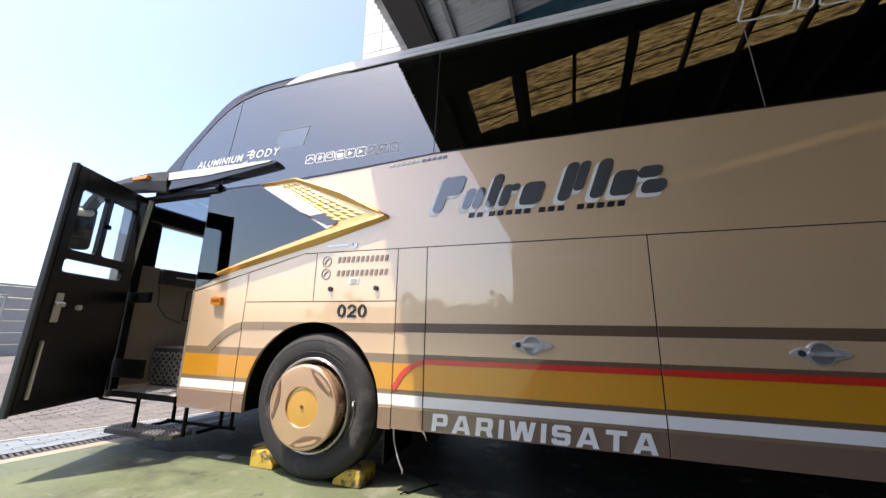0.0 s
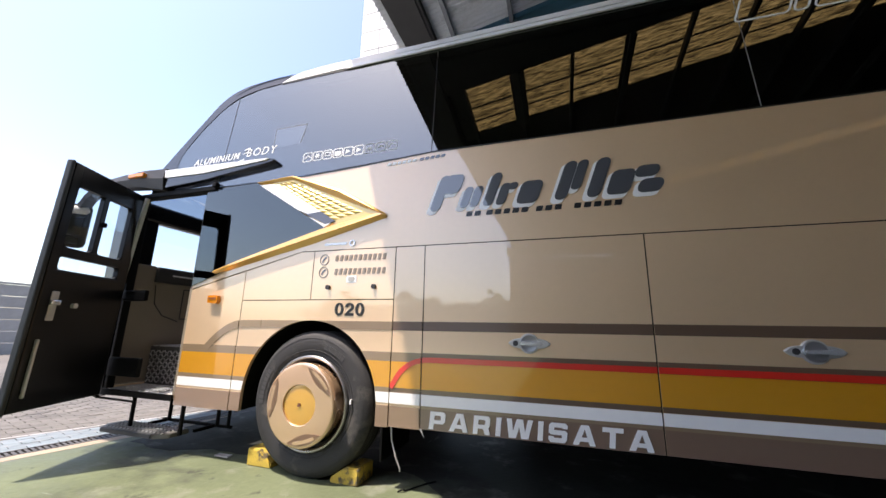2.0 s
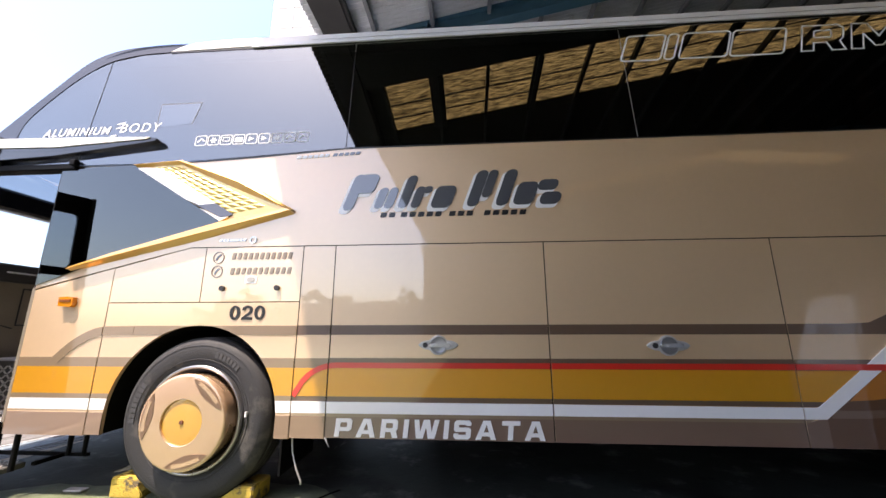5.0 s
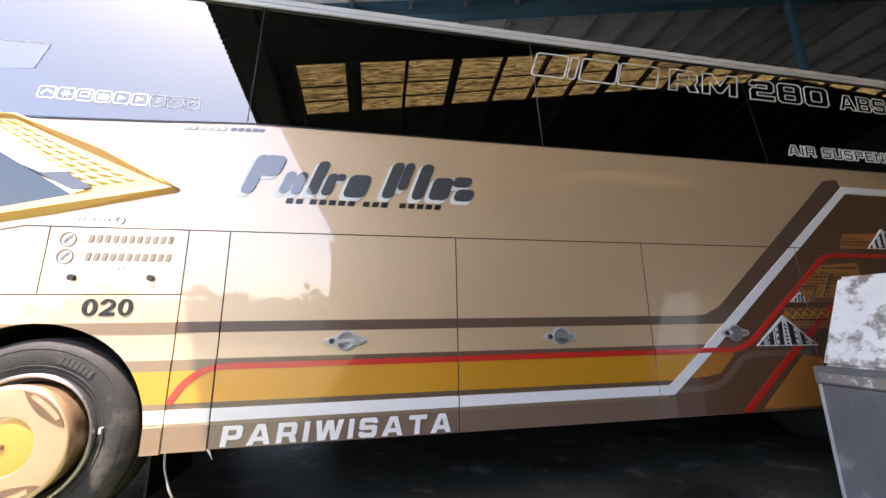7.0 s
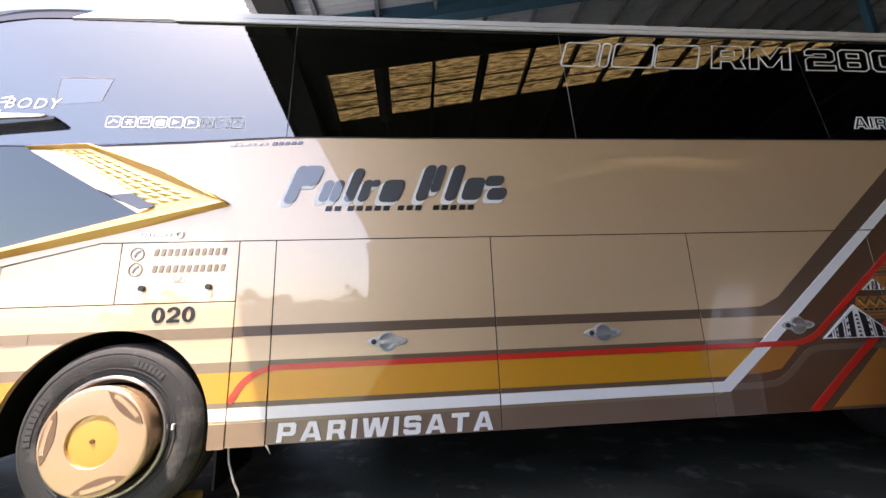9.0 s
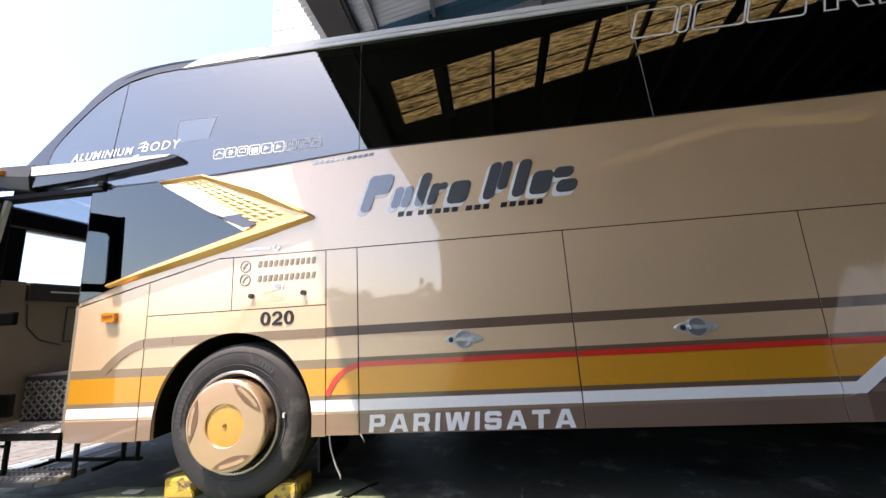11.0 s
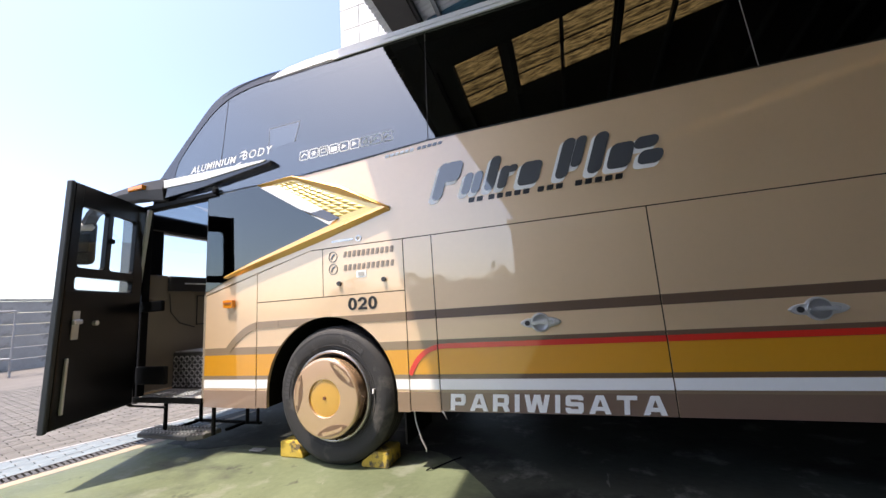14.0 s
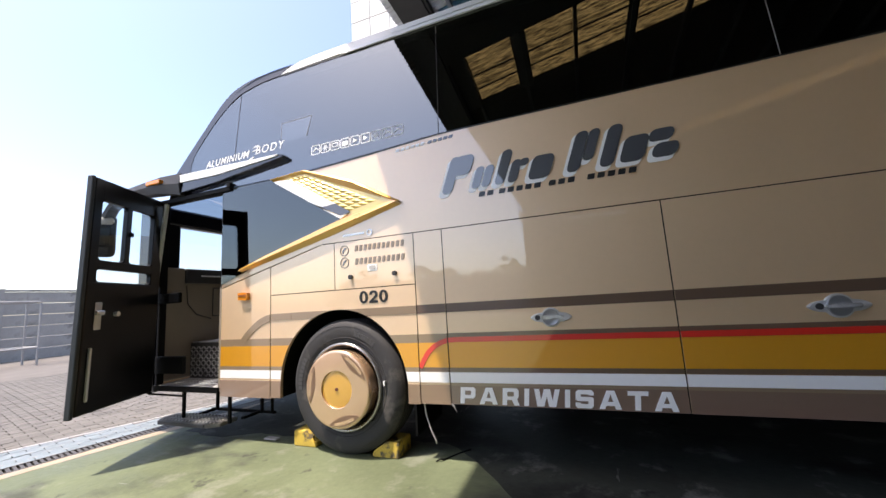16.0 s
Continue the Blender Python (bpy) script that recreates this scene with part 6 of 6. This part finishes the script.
# wheels
SLOT = mat("slot_shade", (0.20, 0.125, 0.08), 0.45, 0.3)
def wheel(wx, cap_y):
    """Tyre, rim and hub cap; the outside faces the yard."""
    c = (wx, 0.0, TYRE_Z)
    prof = [(0.3000, 0.045), (0.3350, 0.023), (0.3600, 0.013), (0.4000, 0.003), (0.4479, 0.001), (0.4845, 0.009), (0.5069, 0.025), (0.5181, 0.037), (0.5232, 0.045), (0.5300, 0.053), (0.5305, 0.095), (0.5202, 0.097), (0.5202, 0.109), (0.5310, 0.111), (0.5310, 0.150), (0.5202, 0.152), (0.5202, 0.164), (0.5310, 0.166), (0.5310, 0.207), (0.5202, 0.209), (0.5202, 0.221), (0.5305, 0.223), (0.5284, 0.267), (0.4998, 0.290), (0.4000, 0.305), (0.3000, 0.275)]
    tyre = part("tyre", lathe(prof, c, 96), RUBBER, bus, "black tyre with dusty sidewall", smooth=False)
    for f in tyre.data.polygons:
        f.use_smooth = True
    for r, y in ((0.475, 0.006), (0.385, 0.0035), (0.365, 0.009)):
        part("sidewall_ring", lathe([(r - 0.004, y + 0.004), (r, y - 0.003), (r + 0.004, y + 0.004)], c, 72), RUBBER, tyre, smooth=True)
    # raised blocks where the sidewall lettering stands
    raised = mat("raised_rubber", (0.055, 0.055, 0.057), 0.7)
    for mid, n, span in ((62, 7, 27), (167, 8, 36)):
        for k in range(n):
            bm = bmesh.new()
            a = radians(mid + span / 2 - span * (k + 0.5) / n)
            m = Matrix.Translation((wx + 0.432 * math.cos(a), 0.001, TYRE_Z + 0.428 * math.sin(a))) @ Matrix.Rotation(-(a - math.pi / 2), 4, "Y")
            bmesh.ops.create_cube(bm, size=1, matrix=m @ Matrix.Diagonal((0.024, 0.006, 0.040, 1)))
            part("sidewall_block", bm, raised, tyre)
    part("rim", lathe([(0.346, 0.04), (0.346, -0.004), (0.337, -0.014), (0.325, -0.008), (0.321, 0.07)], c, 72), RIM, bus, "bright wheel rim edge", smooth=True)
    part("rim_well", lathe([(0.33, 0.07), (0.02, 0.08)], c, 48), SHELL, bus)
    cap = part("hub_cap", lathe([(0.286, 0.065), (0.288, 0.02), (0.296, -0.05), (0.299, cap_y + 0.020), (0.2985, cap_y + 0.018), (0.296, cap_y + 0.009), (0.290, cap_y + 0.004), (0.282, cap_y + 0.0015), (0.279, cap_y + 0.0012), (0.22, cap_y - 0.001), (0.146, cap_y - 0.003), (0.1435, cap_y - 0.003), (0.141, cap_y - 0.001), (0.1405, cap_y + 0.001), (0.138, cap_y + 0.011), (0.1375, cap_y + 0.0112)], c, 96), CAP, bus, "champagne hub cap with three slots", smooth=True)
    edge = cap.modifiers.new("edges", "EDGE_SPLIT")
    edge.split_angle = radians(40)
    part("cap_centre", lathe([(0.138, cap_y + 0.010), (0.132, cap_y + 0.009), (0.09, cap_y + 0.006), (0.02, cap_y + 0.005), (0.0005, cap_y + 0.005)], c, 64), CAPHUB, cap, "yellow hub centre", smooth=True)
    part("cap_bolt", add_bar(bmesh.new(), (wx, cap_y + 0.006, TYRE_Z), (wx, cap_y - 0.003, TYRE_Z), 0.013, 10), mat("rusty_bolt", (0.16, 0.06, 0.03), 0.6), cap)
    for mid in (48, 172, 286):
        a0 = radians(mid)
        outer, inn = [], []
        for k in range(13):
            t = k / 12
            a = a0 + radians(-31 + 62 * t)
            outer.append((wx + 0.274 * math.cos(a), TYRE_Z + 0.274 * math.sin(a)))
            rr = 0.274 - 0.072 * math.sin(math.pi * t) ** 0.7
            inn.append((wx + rr * math.cos(a), TYRE_Z + rr * math.sin(a)))
        part("cap_slot", slab(outer + inn[::-1], -(cap_y - 0.0035), -(cap_y + 0.03)), SLOT, cap)
        mid_line = [((o[0] * 0.68 + i[0] * 0.32), (o[1] * 0.68 + i[1] * 0.32)) for o, i in zip(outer, inn)]
        part("slot_fin", slab(ribbon(mid_line[2:-2], 0.024), -(cap_y - 0.005), -(cap_y + 0.02)), CAP, cap)


wheel(WHEEL_X, -0.095)
part("valve", box(WHEEL_X + 0.372, WHEEL_X + 0.384, -0.016, 0.004, TYRE_Z + 0.02, TYRE_Z + 0.05), ALU, bus)
part("rear_tyre", lathe([(0.28, 0.10), (0.44, 0.056), (0.51, 0.09), (0.52, 0.12), (0.52, 0.60), (0.44, 0.64), (0.28, 0.6)], (4.155, 0, TYRE_Z), 64), RUBBER, bus, smooth=True)
part("rear_rim", lathe([(0.29, 0.10), (0.27, 0.2), (0.02, 0.2)], (4.155, 0, TYRE_Z), 40), CAP, bus, smooth=True)
part("far_tyre", lathe([(0.28, 2.40), (0.44, 2.44), (0.51, 2.41), (0.52, 2.38), (0.52, 2.15), (0.44, 2.12), (0.28, 2.15)], (WHEEL_X, 0, TYRE_Z), 48), RUBBER, bus, smooth=True)
part("axle", add_bar(bmesh.new(), (WHEEL_X, 0.30, TYRE_Z), (WHEEL_X, 2.2, TYRE_Z), 0.07), SHELL, bus)
part("mud_flap", box(-1.20, -1.185, 0.10, 0.62, 0.16, 0.62), MATT, bus, "black rubber mud flap")
bm = bmesh.new()
pts = [(-1.10, 0.06, 0.43), (-1.085, 0.05, 0.33), (-1.05, 0.05, 0.22), (-1.02, 0.06, 0.15), (-1.025, 0.07, 0.13)]
for a, b in zip(pts, pts[1:]):
    add_bar(bm, a, b, 0.006, 6)
part("hanging_hose", bm, STRAP, bus, "pale loose hose under the body")
part("drip_tab", slab([(-0.862, 0.43), (-0.84, 0.40), (-0.825, 0.375), (-0.845, 0.43)], 0.002, -0.004), STRAP, bus)

# ---------------------------------------------------------------- chocks, pedestal, clutter on the floor
def chock(x_high, x_low, y0, y1, top, label):
    """A wedge that rises away from the tyre."""
    bm = bmesh.new()
    s = 1 if x_high > x_low else -1
    flat = x_high - s * 0.11
    prof = [(x_low, 0.0), (x_high, 0.0), (x_high, top), (flat, top), (x_low, 0.035)]
    f = [bm.verts.new((x, y0, z)) for x, z in prof]
    k = [bm.verts.new((x, y1, z)) for x, z in prof]
    bm.faces.new(f); bm.faces.new(k[::-1])
    for i in range(5):
        bm.faces.new((f[i], k[i], k[(i + 1) % 5], f[(i + 1) % 5]))
    bmesh.ops.bevel(bm, geom=list(bm.edges), offset=0.008, segments=2, affect="EDGES")
    return solid("wheel_chock", bm, CHOCKPAINT, label, "wheel chock", "wheel chocks")


chock(-1.325, -1.555, 0.04, 0.26, 0.115, "chipped yellow concrete wheel chock wedged behind the tyre")
chock(-2.375, -2.14, 0.10, 0.30, 0.126, "chipped yellow concrete wheel chock wedged ahead of the tyre")

ped = thing("column_pedestal", (3.19, -0.75, 0), "grey concrete pedestal with a chipped white tapered top", "pedestal")
EDGING = mat("pale_edge_tone", (0.40, 0.40, 0.385), 0.75, var=0.3, scale=9, bump=0.4, bump_scale=40)
part("base", box(2.88, 3.50, -1.05, -0.45, 0.0, 0.70, bevel=0.014), PEDESTAL, ped)
for x0, x1, y0, y1 in ((2.876, 2.902, -1.054, -1.040), (2.876, 2.890, -0.466, -0.446), (3.478, 3.504, -1.054, -1.040)):
    part("edge_band", box(x0, x1, y0, y1, 0.0, 0.70, bevel=0.003), EDGING, ped, "pale band along the edge")
part("ledge", box(2.868, 3.512, -1.062, -0.438, 0.70, 0.81, bevel=0.012), PEDESTAL, ped, "grey ledge under the white block")
part("mortar_strip", box(2.925, 3.49, -1.070, -1.055, 0.712, 0.778, bevel=0.004), WORN, ped, "bare flaking concrete strip")
part("mortar_strip", box(2.860, 2.875, -1.02, -0.47, 0.715, 0.772, bevel=0.004), WORN, ped)
bm = bmesh.new()
lo = [bm.verts.new(v) for v in ((2.91, -1.02, 0.81), (3.47, -1.02, 0.81), (3.47, -0.46, 0.81), (2.91, -0.46, 0.81))]
hi = [bm.verts.new(v) for v in ((3.06, -0.94, 1.37), (3.40, -0.94, 1.37), (3.40, -0.55, 1.375), (3.06, -0.55, 1.375))]
bm.faces.new(lo[::-1]); bm.faces.new(hi)
for i in range(4):
    bm.faces.new((lo[i], lo[(i + 1) % 4], hi[(i + 1) % 4], hi[i]))
bmesh.ops.bevel(bm, geom=list(bm.edges), offset=0.02, segments=3, affect="EDGES")
part("cap_block", bm, CHIPPED, ped, "chipped white painted tapered block")

bm = bmesh.new()
pts = [(-1.03, 0.06, 0.006), (-1.0, 0.08, 0.018), (-0.985, 0.085, 0.010), (-0.95, 0.16, 0.006), (-0.90, 0.24, 0.006), (-0.84, 0.31, 0.006)]
for a, b in zip(pts, pts[1:]):
    add_bar(bm, a, b, 0.006, 6)
solid("hose_end", bm, MATT, "black rubber hose end lying on the floor", "hose")
bm = bmesh.new()
add_box(bm, -2.78, -2.64, 0.16, 0.22, 0.0, 0.012, bevel=0.004)
solid("paint_chip", bm, STRAP, "pale scrap lying on the dark floor", "scrap")

# ---------------------------------------------------------------- paving blocks
paver_mesh = mesh_of("paver", box(-0.0970, 0.0970, -0.0470, 0.0470, -0.03, 0.0, bevel=0.004), PAVER)
paver_blue = mesh_of("paver", box(-0.0970, 0.0970, -0.0470, 0.0470, -0.03, 0.0, bevel=0.004), PAVERBLUE)
paving = thing("pavement_blocks", (*by_drain(0, 0.4), -0.02), "rows of worn grey and faded blue paving blocks", "paving", kind="structure")
angle = math.atan2(DRAIN_DIR.y, DRAIN_DIR.x)
made = 0
far_pts, far_faces = [], []
rnd = random.Random(5)
for row in range(0, 76):
    out = 0.235 + row * 0.1
    for k in range(-30, 34):
        along = k * 0.2 + (0.1 if row % 2 else 0.0)
        if -1.9 < along < 1.9 and row < 14 and made < 290 and row * 0.1 < 1.6:
            blue = out < 0.18 + blue_width(along)
            x, y = by_drain(along, out)
            shared("paver", paver_blue if blue else paver_mesh, paving, Matrix.Translation((x, y, rnd.uniform(-0.003, 0.002))) @ Matrix.Rotation(angle + rnd.uniform(-0.01, 0.01), 4, "Z"))
            made += 1
        else:
            x, y = by_drain(along, out)
            dz, u, v = rnd.uniform(-0.003, 0.002), DRAIN_DIR * 0.0970, DRAIN_OUT * 0.0470
            n = len(far_pts)
            for zz, g in ((dz, 0.96), (dz - 0.03, 1.0)):
                for su, sv in ((-1, -1), (1, -1), (1, 1), (-1, 1)):
                    far_pts.append((x + g * (su * u.x + sv * v.x), y + g * (su * u.y + sv * v.y), zz))
            far_faces += [(n, n + 1, n + 2, n + 3)] + [(n + i, n + 4 + i, n + 4 + (i + 1) % 4, n + (i + 1) % 4) for i in range(4)]
me = bpy.data.meshes.new("far_paving")
me.from_pydata(far_pts, [], far_faces)
me.materials.append(PAVER)
tagged(new("far_paving", me), "worn grey paving blocks of the yard", "paving", kind="stuff")
